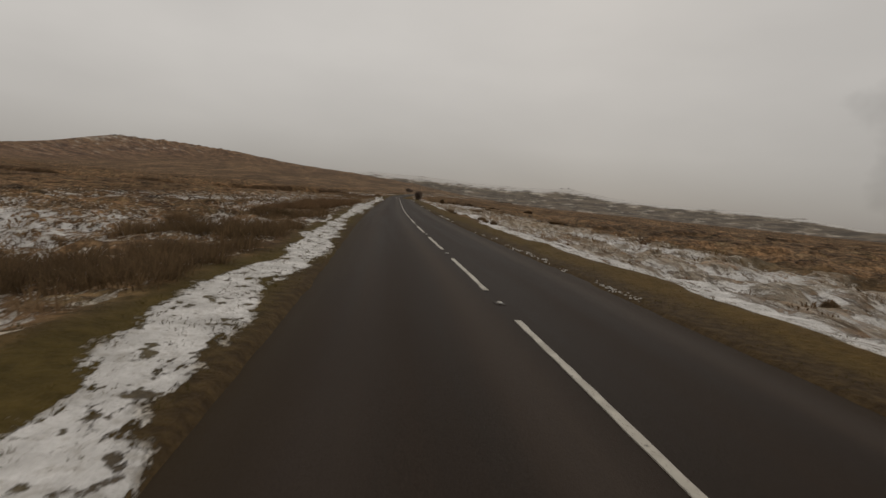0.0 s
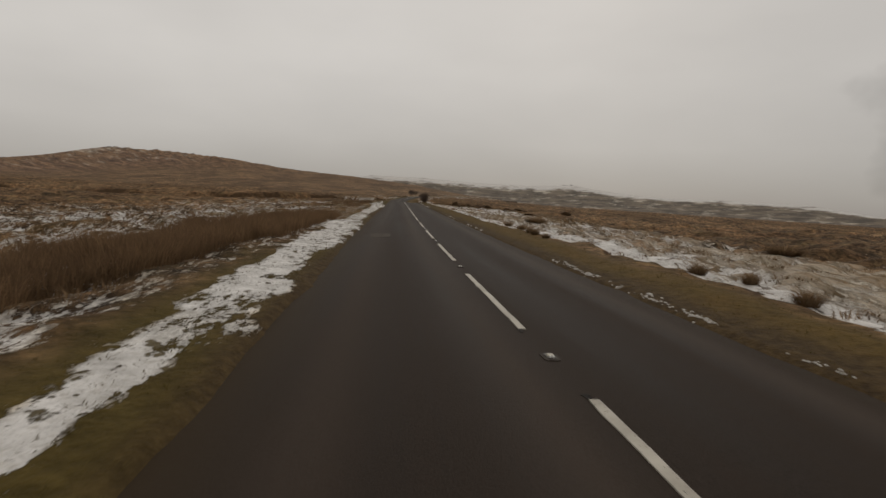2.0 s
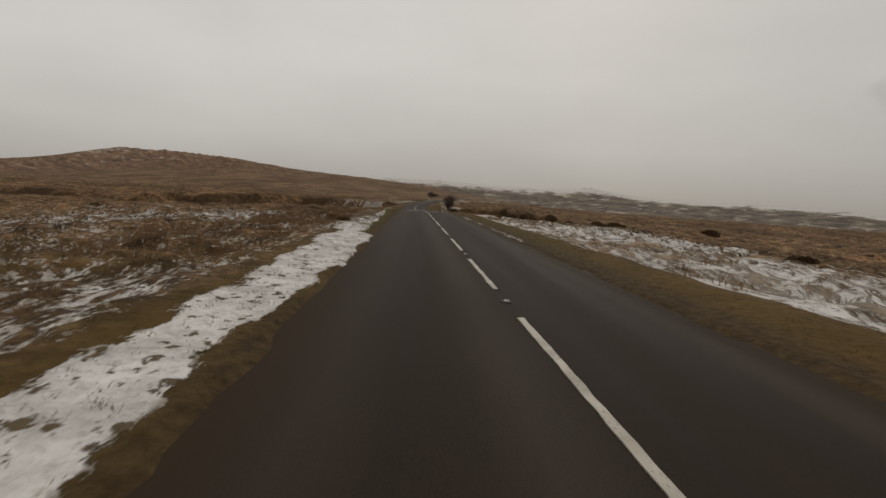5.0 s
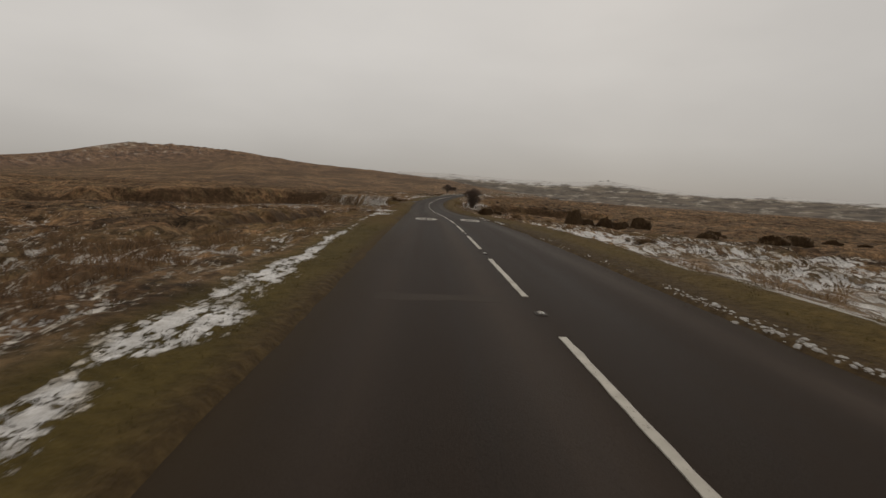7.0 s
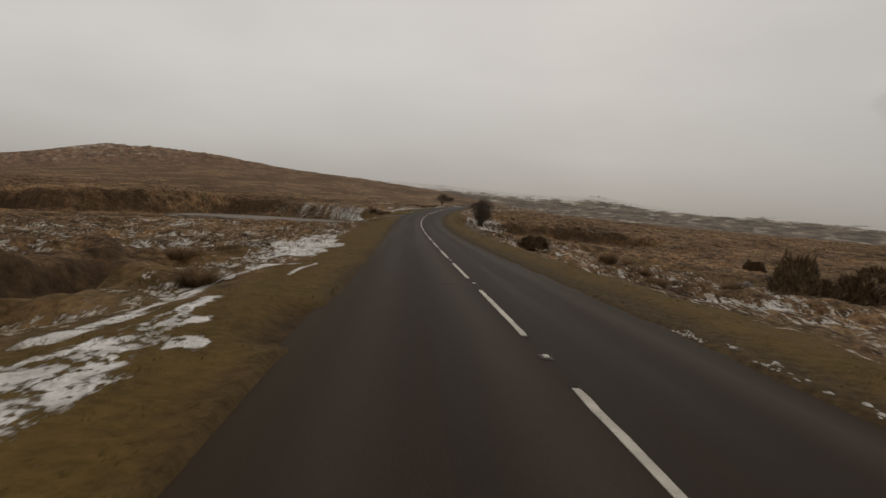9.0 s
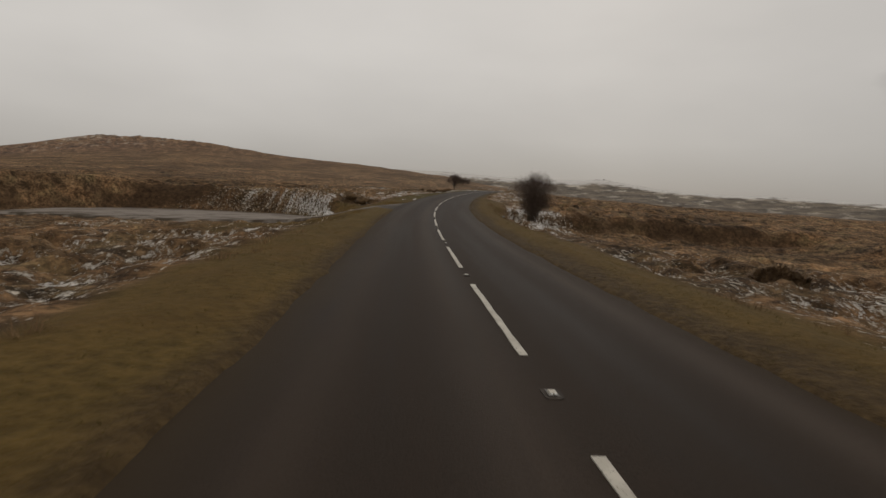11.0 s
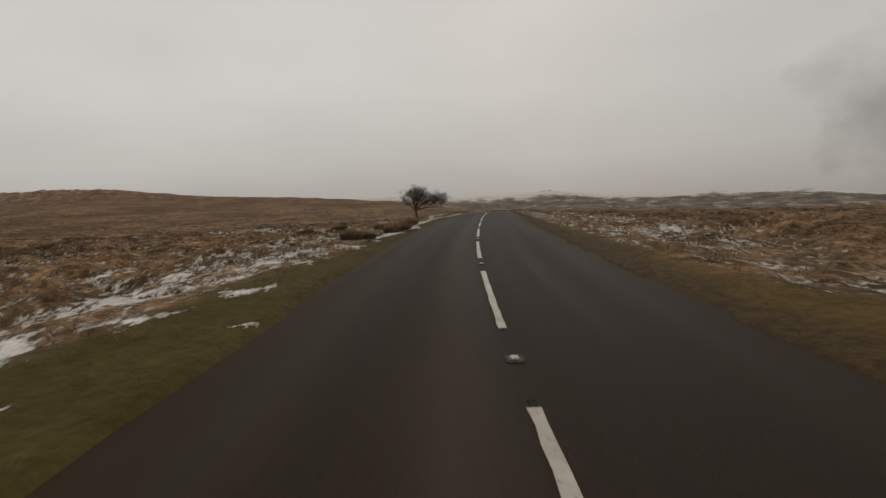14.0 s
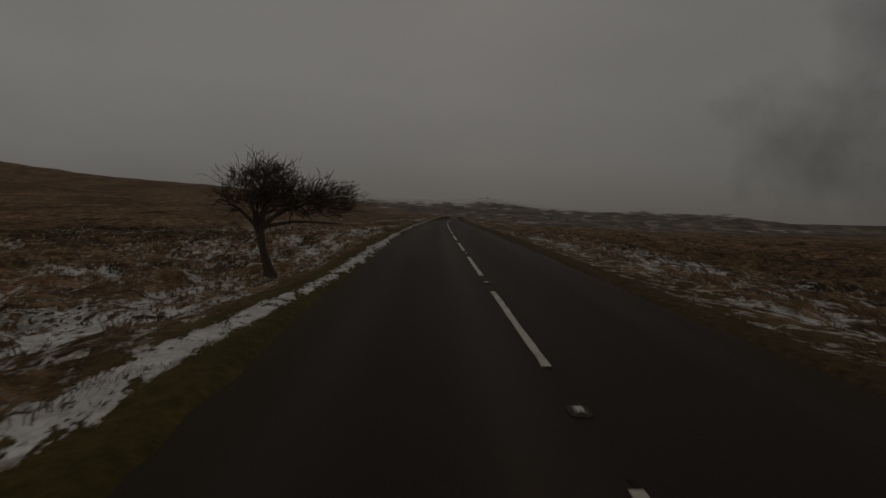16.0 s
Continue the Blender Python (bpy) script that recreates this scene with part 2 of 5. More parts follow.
MOOR = ground_material()
ASPHALT = asphalt_material("asphalt")
PATCH = asphalt_material("patch_asphalt", 1.15)
BITUMEN = simple_material("bitumen", (0.006, 0.0045, 0.0035), (0.016, 0.012, 0.009), 12.0, rough=0.95)
FILLER = simple_material("stud_filler", (0.020, 0.0145, 0.0105), (0.046, 0.034, 0.025), 16.0)
PAINT = paint_material()
BARK = simple_material("bark", (0.042, 0.031, 0.024), (0.115, 0.087, 0.066), 14.0)
TWIG = simple_material("twigs", (0.078, 0.054, 0.041), (0.185, 0.128, 0.098), 5.0, per_piece=0.6)
GORSE = simple_material("gorse_spines", (0.140, 0.094, 0.054), (0.315, 0.208, 0.116), 6.0, per_piece=0.6)
GRANITE = simple_material("granite", (0.07, 0.065, 0.06), (0.24, 0.23, 0.215), 2.5, bump=0.03)
SNOW = simple_material("snow", (0.26, 0.24, 0.21), (0.52, 0.50, 0.47), 9.0, bump=0.02)
IRON = simple_material("cast_iron", (0.032, 0.027, 0.023), (0.090, 0.078, 0.068), 40.0, rough=0.55)
GLASS_BEAD = simple_material("reflector", (0.62, 0.62, 0.60), (0.80, 0.80, 0.78), 60.0, rough=0.2)
DEAD_GRASS = blade_material("dead_grass", (0.300, 0.200, 0.112), (0.125, 0.080, 0.044))
HEATHER = blade_material("heather", (0.200, 0.125, 0.069), (0.098, 0.060, 0.033))
BRACKEN = blade_material("bracken", (0.212, 0.142, 0.076), (0.106, 0.070, 0.038))
TURF_BLADE = blade_material("turf_blades", (0.140, 0.106, 0.038), (0.078, 0.058, 0.020))
WOOD = simple_material("weathered_wood", (0.16, 0.14, 0.12), (0.34, 0.31, 0.28), 20.0)

# ---- the road's line: heading (degrees to the left) and gradient every 12 m along it ----
ROAD_AT = np.arange(-12.0, 325.0, 12.0)
ROAD_HEADING = [0.0, 1.0, 1.97, 1.43, 0.87, 0.29, 0.08, -0.06, 0.05, 0.26, 0.14, 0.11, 0.85, 1.05, 1.1, 1.4, 0.73, -1.36, -5.02, -9.35, -12.39,
                -13.31, -13.82, -14.22, -14.63, -15.03, -15.44, -15.84, -16.25]
ROAD_GRADE = [0.0, 0.0, 0.0005, 0.0013, 0.0028, 0.0039, 0.0041, 0.005, 0.006, 0.0064, 0.0051, -0.0034, -0.017, -0.0242, -0.0176, -0.0057, 0.0084,
              0.0223, 0.0343, 0.0388, 0.0346, 0.0271, 0.0196, 0.0137, 0.0094, 0.0061, 0.0037, 0.0018, 0.0001]
_S = np.arange(-12.0, 5200.0, 0.5)
_h = np.radians(np.interp(_S, ROAD_AT, ROAD_HEADING))
_h[_S > 900] = 0
_g = np.interp(_S, ROAD_AT, ROAD_GRADE)


def _sum(v):
    return np.concatenate([[0], np.cumsum((v[1:] + v[:-1]) / 4)])


_X, _Y, _Z = _sum(-np.sin(_h)), _sum(np.cos(_h)), _sum(_g)
_X, _Y, _Z = _X - _X[24], _Y - _Y[24], _Z - _Z[24]
_back = np.arange(-700.0, -12.0, 1.0)
_X, _Y = np.concatenate([np.full(len(_back), _X[0]), _X]), np.concatenate([_back, _Y])
_Z, _S = np.concatenate([np.full(len(_back), _Z[0]), _Z]), np.concatenate([_back, _S])
_G = np.gradient(_X, _Y)
LEFT, RIGHT = 2.58, 2.32


def road_x(y):
    return np.interp(y, _Y, _X)


def road_z(y):
    return np.interp(y, _Y, _Z)


def road_turn(y):
    return np.arctan(np.interp(y, _Y, _G))


def lateral(x, y):
    return (x - road_x(y)) * np.cos(road_turn(y))


def on_road(s, lat):
    """World x, y of the place s metres along and lat metres right of the centre line."""
    y = np.interp(s, _S, _Y)
    a = road_turn(y)
    return road_x(y) + lat * np.cos(a), y - lat * np.sin(a)


def camber(lat):
    return -0.012 * np.abs(lat)


# ---- smooth random fields ----


def _hash(i, j, seed):
    h = (i * 374761393 + j * 668265263 + seed * 974634777) & 0xFFFFFFFF
    h = ((h ^ (h >> 13)) * 1274126177) & 0xFFFFFFFF
    return ((h ^ (h >> 16)) & 0xFFFF) / 65535.0


def value_noise(x, y, size, seed):
    x, y = np.asarray(x, float) / size, np.asarray(y, float) / size
    i, j = np.floor(x).astype(np.int64), np.floor(y).astype(np.int64)
    u, v = x - i, y - j
    u, v = u * u * (3 - 2 * u), v * v * (3 - 2 * v)
    a = _hash(i, j, seed) * (1 - u) + _hash(i + 1, j, seed) * u
    b = _hash(i, j + 1, seed) * (1 - u) + _hash(i + 1, j + 1, seed) * u
    return a * (1 - v) + b * v


def fbm(x, y, size, seed, octaves=4):
    out, amp, tot = 0.0, 1.0, 0.0
    for k in range(octaves):
        out = out + amp * value_noise(x, y, size / 2 ** k, seed + k)
        tot += amp
        amp *= 0.5
    return out / tot


def step(v, a, b):
    t = np.clip((v - a) / (b - a), 0, 1)
    return t * t * (3 - 2 * t)


def within(v, a, b, soft):
    return step(v, a - soft, a + soft) * (1 - step(v, b - soft, b + soft))


# ---- the lie of the land ----
# bearings to the left in degrees from (-3, 120); rise of the skyline in degrees; how far off
HILL = np.array([(-180, 0.0, 900), (-14, 0.0, 450), (-9, 0.5, 430), (-5, 1.1, 430), (-2.6, 1.45, 430), (3.5, 2.05, 460), (9.4, 2.4, 510),
                 (15, 2.85, 560), (20.4, 3.52, 620), (25.4, 3.72, 900), (29.1, 3.55, 1200), (34, 2.35, 1300), (38, 1.5, 1400), (50, 1.0, 1500),
                 (80, 0.6, 1500), (180, 0.0, 1500)])
FAR = np.array([(-180, 0.0), (-60, 0.0), (-50, 0.0), (-46.5, 0.05), (-43.5, 0.45), (-41, 0.8), (-37, 0.95), (-33, 1.1), (-29, 1.05), (-26, 1.2), (-23, 1.5),
                (-20.6, 1.8), (-19, 2.05), (-17.5, 1.9), (-14, 1.75), (-10, 1.75), (-6, 1.9), (-3, 2.0), (3, 2.0), (7, 1.6), (15, 1.2), (180, 0.3)])
FAR_REACH = 2450.0


def pit_wall(x, y):
    return -9.9 + (fbm(x, y, 3.5, 47, 3) - 0.5) * 2.4


def bank_line(x, y):
    return track_far(x) + 0.2 + (fbm(x, y, 6, 41, 3) - 0.5) * np.interp(-x, [6, 10, 16, 28, 40], [0.3, 0.5, 1.2, 2.5, 10.0]) + (fbm(x, 0 * y, 30, 48, 2) - 0.5) * np.interp(-x, [28, 50], [0.0, 14.0])


def hollow_lip(x, y, lat):
    return 208.2 + 0.32 * np.clip(lat - 5, 0, 14) + 2.2 * (fbm(x, y, 3, 33, 3) - 0.5)


def hummock(x, y):
    return 0.34 * (step(fbm(x, y, 1.5, 29, 3), 0.36, 0.66) - 0.5) + 0.16 * (fbm(x, y, 0.7, 31, 2) - 0.5)


def mounds(x, y):
    """Rounded grass tussocks packed side by side, 0 between them to 1 on top."""
    wide, long = 0.80, 1.15
    i, j = np.floor(x / wide).astype(np.int64), np.floor(y / long).astype(np.int64)
    best = np.zeros(np.shape(x))
    for di in (-1, 0, 1):
        for dj in (-1, 0, 1):
            p, q = i + di, j + dj
            cx, cy = (p + 0.1 + 0.8 * _hash(p, q, 401)) * wide, (q + 0.1 + 0.8 * _hash(p, q, 403)) * long
            r = 0.30 + 0.36 * _hash(p, q, 405)
            d = ((x - cx) / r) ** 2 + ((y - cy) / (1.4 * r)) ** 2
            best = np.maximum(best, np.sqrt(np.clip(1 - d, 0, 1)) * (0.45 + 0.55 * _hash(p, q, 407)))
    return best


def turf_west(y):
    return np.interp(y, [0, 12, 20, 41, 60, 90, 105, 120, 128, 137, 146, 160, 190, 202, 206, 211, 217, 224, 330],
                     [4.0, 3.7, 3.75, 3.7, 3.6, 3.9, 3.7, 3.9, 4.2, 4.4, 4.0, 4.9, 5.0, 5.2, 5.0, 4.6, 4.1, 3.3, 3.0])


def turf_east(y):
    return np.interp(y, [0, 8, 20, 60, 100, 130, 150, 180, 213.5, 217, 223, 330], [3.7, 4.0, 3.6, 4.3, 3.7, 4.9, 5.1, 4.6, 5.0, 3.3, 2.95, 2.85])


def inner_r(y):
    """Where the snow begins east of the road."""
    return np.interp(y, [0, 3, 8, 21, 30, 33, 40, 47, 58, 75, 90, 111, 121, 132, 150, 158, 195, 213.5, 216, 223, 232, 248, 330],
                     [3.5, 3.55, 4.0, 3.6, 4.1, 4.7, 5.3, 4.3, 4.0, 4.2, 3.7, 3.7, 4.9, 5.0, 5.2, 4.6, 5.0, 5.1, 3.4, 3.1, 2.85, 2.65, 2.9])


def rough_moor(x, y):
    """Where tussocks grow: past the turf, out to where they can no longer be told apart."""
    lat = lateral(x, y)
    a = np.abs(lat)
    edge = np.where(lat < 0, turf_west(y), turf_east(y))
    return step(a, edge + 0.2, edge + 1.0) * (1 - step(a, 24, 40)) * (y < 330)


def land(x, y):
    """Height of the ground, without the road's bed."""
    lat = lateral(x, y)
    a = np.abs(lat)
    side = np.sign(lat)
    dx, dy = x + 3.0, y - 120.0
    r = np.hypot(dx, dy)
    b = np.degrees(np.arctan2(-dx, dy))
    base = road_z(y)
    # verge: a low shoulder, then rough moor
    verge = np.where(side < 0, 0.03 + 0.05 * step(a, 2.9, 4.2), 0.03 + 0.08 * step(a, 2.6, 4.0))
    z = base + verge
    near = step(a, 2.6, 4.6)
    z = z + near * (fbm(x, y, 2.2, 11, 4) - 0.5) * (0.22 + 0.35 * step(a, 5, 12))
    z = z + step(a, 6, 30) * (fbm(x, y, 16, 23, 4) - 0.5) * 1.5
    z = z + hummock(x, y) * step(a, 4.6, 7.0)
    z = z + (0.17 * mounds(x, y) - 0.06) * rough_moor(x, y)
    # the road stands a little above the moor
    west = np.interp(a, [4.2, 6, 9, 16, 40], [0, -0.22, -0.5, -0.75, -1.1])
    east = np.interp(a, [3.6, 5, 8, 12, 22, 60], [0, -0.25, -0.6, -0.8, -1.2, -1.6])
    z = z + np.where(side < 0, west, east * (0.55 + 0.45 * step(y, 60, 120))) * (1 - step(y, 900, 1400))
    z = z - 0.85 * np.exp(-((x - 3.0) / 5) ** 2 - ((y - 257.9) / 9) ** 2) * step(a, 2.9, 5)
    # peat cutting beside the road
    wall = pit_wall(x, y)
    z = z - 0.75 * within(y, 124, 147, 2.5) * within(lat, wall - 0.3, -7.4, 0.6) + 0.30 * within(y, 122, 150, 3) * within(lat, -18, wall - 0.3, 0.4)
        # bank behind the side track, and the old workings in front of it
    line = bank_line(x, y)
    crest = (0.30 + 0.6 * fbm(x, y, 9, 43, 3)) * (1 - step(y, 214, 236)) * (1 - step(-x, 60, 110)) + 0.5 * step(-x, 18, 40) * (1 - step(y, 230, 290)) * (1 - step(-x, 200, 260))
    steep = 1.2 + (1.0 + 5.0 * step(fbm(x, 0 * y, 13, 46, 2), 0.45, 0.7)) * step(-x, 24, 40) + 0.9 * step(-x, 9, 16)
    behind = step(y, line, line + steep)
    z = z + crest * behind * (1 - step(lat, -11.0, -7.5))
    z = z - 0.40 * within(y, 204.0, 213.0, 1.5) * within(lat, -9.5, -5.6, 1.0)
    depth = (0.3 + 0.5 * step(-lat, 13, 24) + 1.2 * step(-lat, 22, 48)) * (0.8 + 0.4 * fbm(x, y, 14, 45, 3))
    z = z - depth * step(y, line - 42, line - 12) * (1 - behind) * step(-lat, 12, 24) * (1 - step(-x, 170, 240))
    # drainage grip in the verge
    z = z - 0.14 * within(y, 137.0, 139.2, 0.3) * within(lat, -3.15, -2.55, 0.2)
    # the ground falls away to the east, with a hollow behind the thorn bush
    z = z - 0.022 * np.maximum(lat - 14, 0) * step(y, 40, 190) * (1 - step(lat, 160, 500))
    lip = hollow_lip(x, y, lat)
    z = z - (0.85 + 0.5 * step(lat, 7, 12)) * step(y, 180, 203) * (1 - step(y, lip - 1.0, lip + 0.6)) * within(lat, 4.8, 36, 1.5)
    z = z + 0.45 * within(y, 212, 240, 4) * within(lat, 7, 26, 3.5) * step(y, lip, lip + 1.5)
    # gully west of the road past the side track
    z = z - 0.30 * within(y, 211.6, 215.6, 0.9) * within(lat, -10.0, -5.2, 0.6)
    low = low_ground(x, y)
    z = z * (1 - low) + low * (low_level(x, y) - 0.15 + 0.7 * hummock(x, y) - 0.5 * np.exp(-((x + 11.2) / 1.3) ** 2 - ((y - 199.6) / 1.2) ** 2))
    flat = step(r, 150, 700)
    z = z * (1 - flat) + flat * 0.4
    rise, reach = np.interp(b, HILL[:, 0], HILL[:, 1]), np.interp(b, HILL[:, 0], HILL[:, 2])
    top = np.tan(np.radians(rise)) * reach + 1.3 * (rise > 0.05)
    u = np.clip((r - 185) / (reach - 185), 0, None)
    hill = top * np.where(u < 1, (0.55 * u + 0.45 * u * u), np.maximum(1 - 0.5 * (u - 1), 0.3))
    hill = hill * (1 + 0.05 * (fbm(x, y, 90, 51, 4) - 0.5) * step(u, 0.1, 0.6))
    hill = hill + 1.6 * (fbm(x, y, 60, 53, 4) - 0.5) * step(u, 0.15, 0.5) * (rise > 0.2)
    rise2 = np.interp(b, FAR[:, 0], FAR[:, 1])
    v = step(r, 900, FAR_REACH)
    far = (np.tan(np.radians(rise2)) * FAR_REACH + 1.5) * v * np.where(r > FAR_REACH, np.maximum(1 - (r - FAR_REACH) / 4000, 0.4), 1)
    far = far + v * 16 * (fbm(x, y, 420, 61, 5) - 0.5) * (1 - 0.6 * step(r, FAR_REACH - 250, FAR_REACH))
    far = far - 14 * step(r, 260, 700) * (1 - v) * step(-b, 4, 20)
    return z + np.maximum(hill, far * step(u, 0.9, 1.15) + np.minimum(hill, 0)) * (rise > 0.02) + (rise <= 0.02) * far


def track_near(x):
    """South edge of the side track and of the pale flat that it leads down to."""
    return np.interp(-x, [2.0, 4.5, 6.0, 7.5, 9.0, 11.0, 13.0, 15.0, 28.0, 40.0], [195.6, 197.0, 197.6, 199.2, 201.0, 202.8, 204.2, 204.6, 206.0, 208.0])


def track_far(x):
    """Its north edge, along the foot of the bank."""
    return np.interp(-x, [2.0, 3.6, 4.6, 5.3, 6.0, 7.0, 8.0, 9.7, 12.3, 16.5, 20.0, 28.0, 34.0, 50.0, 70.0],
                     [210.0, 207.0, 205.0, 204.4, 204.5, 204.4, 205.4, 207.7, 211.0, 217.5, 220.6, 223.0, 222.0, 205.0, 200.0])


def track_mask(x, y, grow=0.0):
    """The side track that leaves the road to the west, and its mouth."""
    return within(y, track_near(x) - grow, track_far(x) + grow, 0.2) * (1 - step(lateral(x, y), -2.4, -2.0)) * step(x, -38, -30)


def low_level(x, y):
    """The side track drops from the road to the low ground west of it."""
    return np.interp(-lateral(x, y), [2.6, 4.7, 8.4, 12, 20, 40], [0.08, -0.05, -1.0, -1.55, -1.9, -2.2]) + np.minimum(road_z(y) - 0.05, 0.0)


def track_z(x, y):
    w = step(-lateral(x, y), 2.6, 4.8)
    return (road_z(y) - 0.05) * (1 - w) + low_level(x, y) * w


def low_ground(x, y):
    """Where the land lies low, between the road's shoulder and the foot of the bank."""
    lat = lateral(x, y)
    return step(y, 181, 192) * (1 - step(y, track_far(x) - 0.1, track_far(x) + np.interp(-x, [5, 9, 12, 30], [2.6, 2.6, 1.9, 2.3]) + 1.5 * (fbm(x, y, 2.5, 127, 3) - 0.5))) * step(-lat, 3.7, 4.9) * (1 - step(-x, 36, 60))


def ground_z(x, y):
    lat = lateral(x, y)
    z = land(x, y)
    ragged = (fbm(x, y, 0.8, 71, 3) - 0.5) * 0.17 + (fbm(x, y, 3.5, 73, 2) - 0.5) * 0.08
    bed = step(lat, -LEFT - 0.12 + ragged, -LEFT + 0.10 + ragged) * (1 - step(lat, RIGHT - 0.10 + ragged, RIGHT + 0.12 + ragged)) * (y < 1000)
    z = z * (1 - bed) + (road_z(y) + camber(lat) - 0.10) * bed
    tr = track_mask(x, y)
    return z * (1 - tr) + tr * (track_z(x, y) - 0.06)

# ---- mesh helpers ----


def mesh_from(name, verts, faces, material, smooth=False):
    """A mesh from arrays: verts (n, 3) and faces (m, 3 or 4)."""
    verts, faces = np.asarray(verts, np.float32), np.asarray(faces, np.int32)
    me = bpy.data.meshes.new(name)
    k = faces.shape[1]
    me.vertices.add(len(verts))
    me.vertices.foreach_set("co", verts.ravel())
    me.loops.add(faces.size)
    me.loops.foreach_set("vertex_index", faces.ravel())
    me.polygons.add(len(faces))
    me.polygons.foreach_set("loop_start", np.arange(0, faces.size, k, dtype=np.int32))
    me.polygons.foreach_set("loop_total", np.full(len(faces), k, dtype=np.int32))
    me.update(calc_edges=True)
    me.validate()
    if smooth:
        me.polygons.foreach_set("use_smooth", np.ones(len(faces), dtype=bool))
    me.materials.append(material)
    return me


def attribute(me, name, values):
    me.attributes.new(name, "FLOAT", "POINT").data.foreach_set("value", np.asarray(values, np.float32).ravel())


def grid_faces(rows, cols):
    i = np.arange(rows - 1)[:, None] * cols + np.arange(cols - 1)[None, :]
    return np.stack([i, i + 1, i + cols + 1, i + cols], -1).reshape(-1, 4)


def part(name, bm, material, parent, label="", smooth=False):
    me = bpy.data.meshes.new(name)
    bm.normal_update()
    bm.to_mesh(me)
    bm.free()
    return part_mesh(name, me, material, parent, label, smooth)


def part_mesh(name, me, material, parent, label="", smooth=False):
    me.name = name
    if material and not me.materials:
        me.materials.append(material)
    if smooth:
        me.polygons.foreach_set("use_smooth", np.ones(len(me.polygons), dtype=bool))
    ob = new(name, me)
    ob.parent = parent
    if label:
        ob["label"] = label
    return ob


def thing(name, label, category, at, group="", turn=0.0):
    return_ob = new(name)
    return_ob.empty_display_size = 0.2
    return_ob.matrix_basis = Matrix.Translation(at) @ Matrix.Rotation(turn, 4, "Z")
    return tagged(return_ob, label, category, group)


# ---- ground ----


def spread(fine_to, fine, last, growth):
    out, d = [0.0], fine
    while out[-1] < last:
        out.append(out[-1] + d)
        if out[-1] > fine_to:
            d *= growth
    return np.array(out)


GRID = {}


def mesh_z(x, y):
    """Height of the built ground sheet."""
    rows, cols, z = GRID["rows"], GRID["cols"], GRID["z"]
    lat = lateral(x, y)
    i = min(max(int(np.searchsorted(rows, y)) - 1, 0), len(rows) - 2)
    j = min(max(int(np.searchsorted(cols, lat)) - 1, 0), len(cols) - 2)
    u, v = (y - rows[i]) / (rows[i + 1] - rows[i]), (lat - cols[j]) / (cols[j + 1] - cols[j])
    return float((z[i, j] * (1 - v) + z[i, j + 1] * v) * (1 - u) + (z[i + 1, j] * (1 - v) + z[i + 1, j + 1] * v) * u)


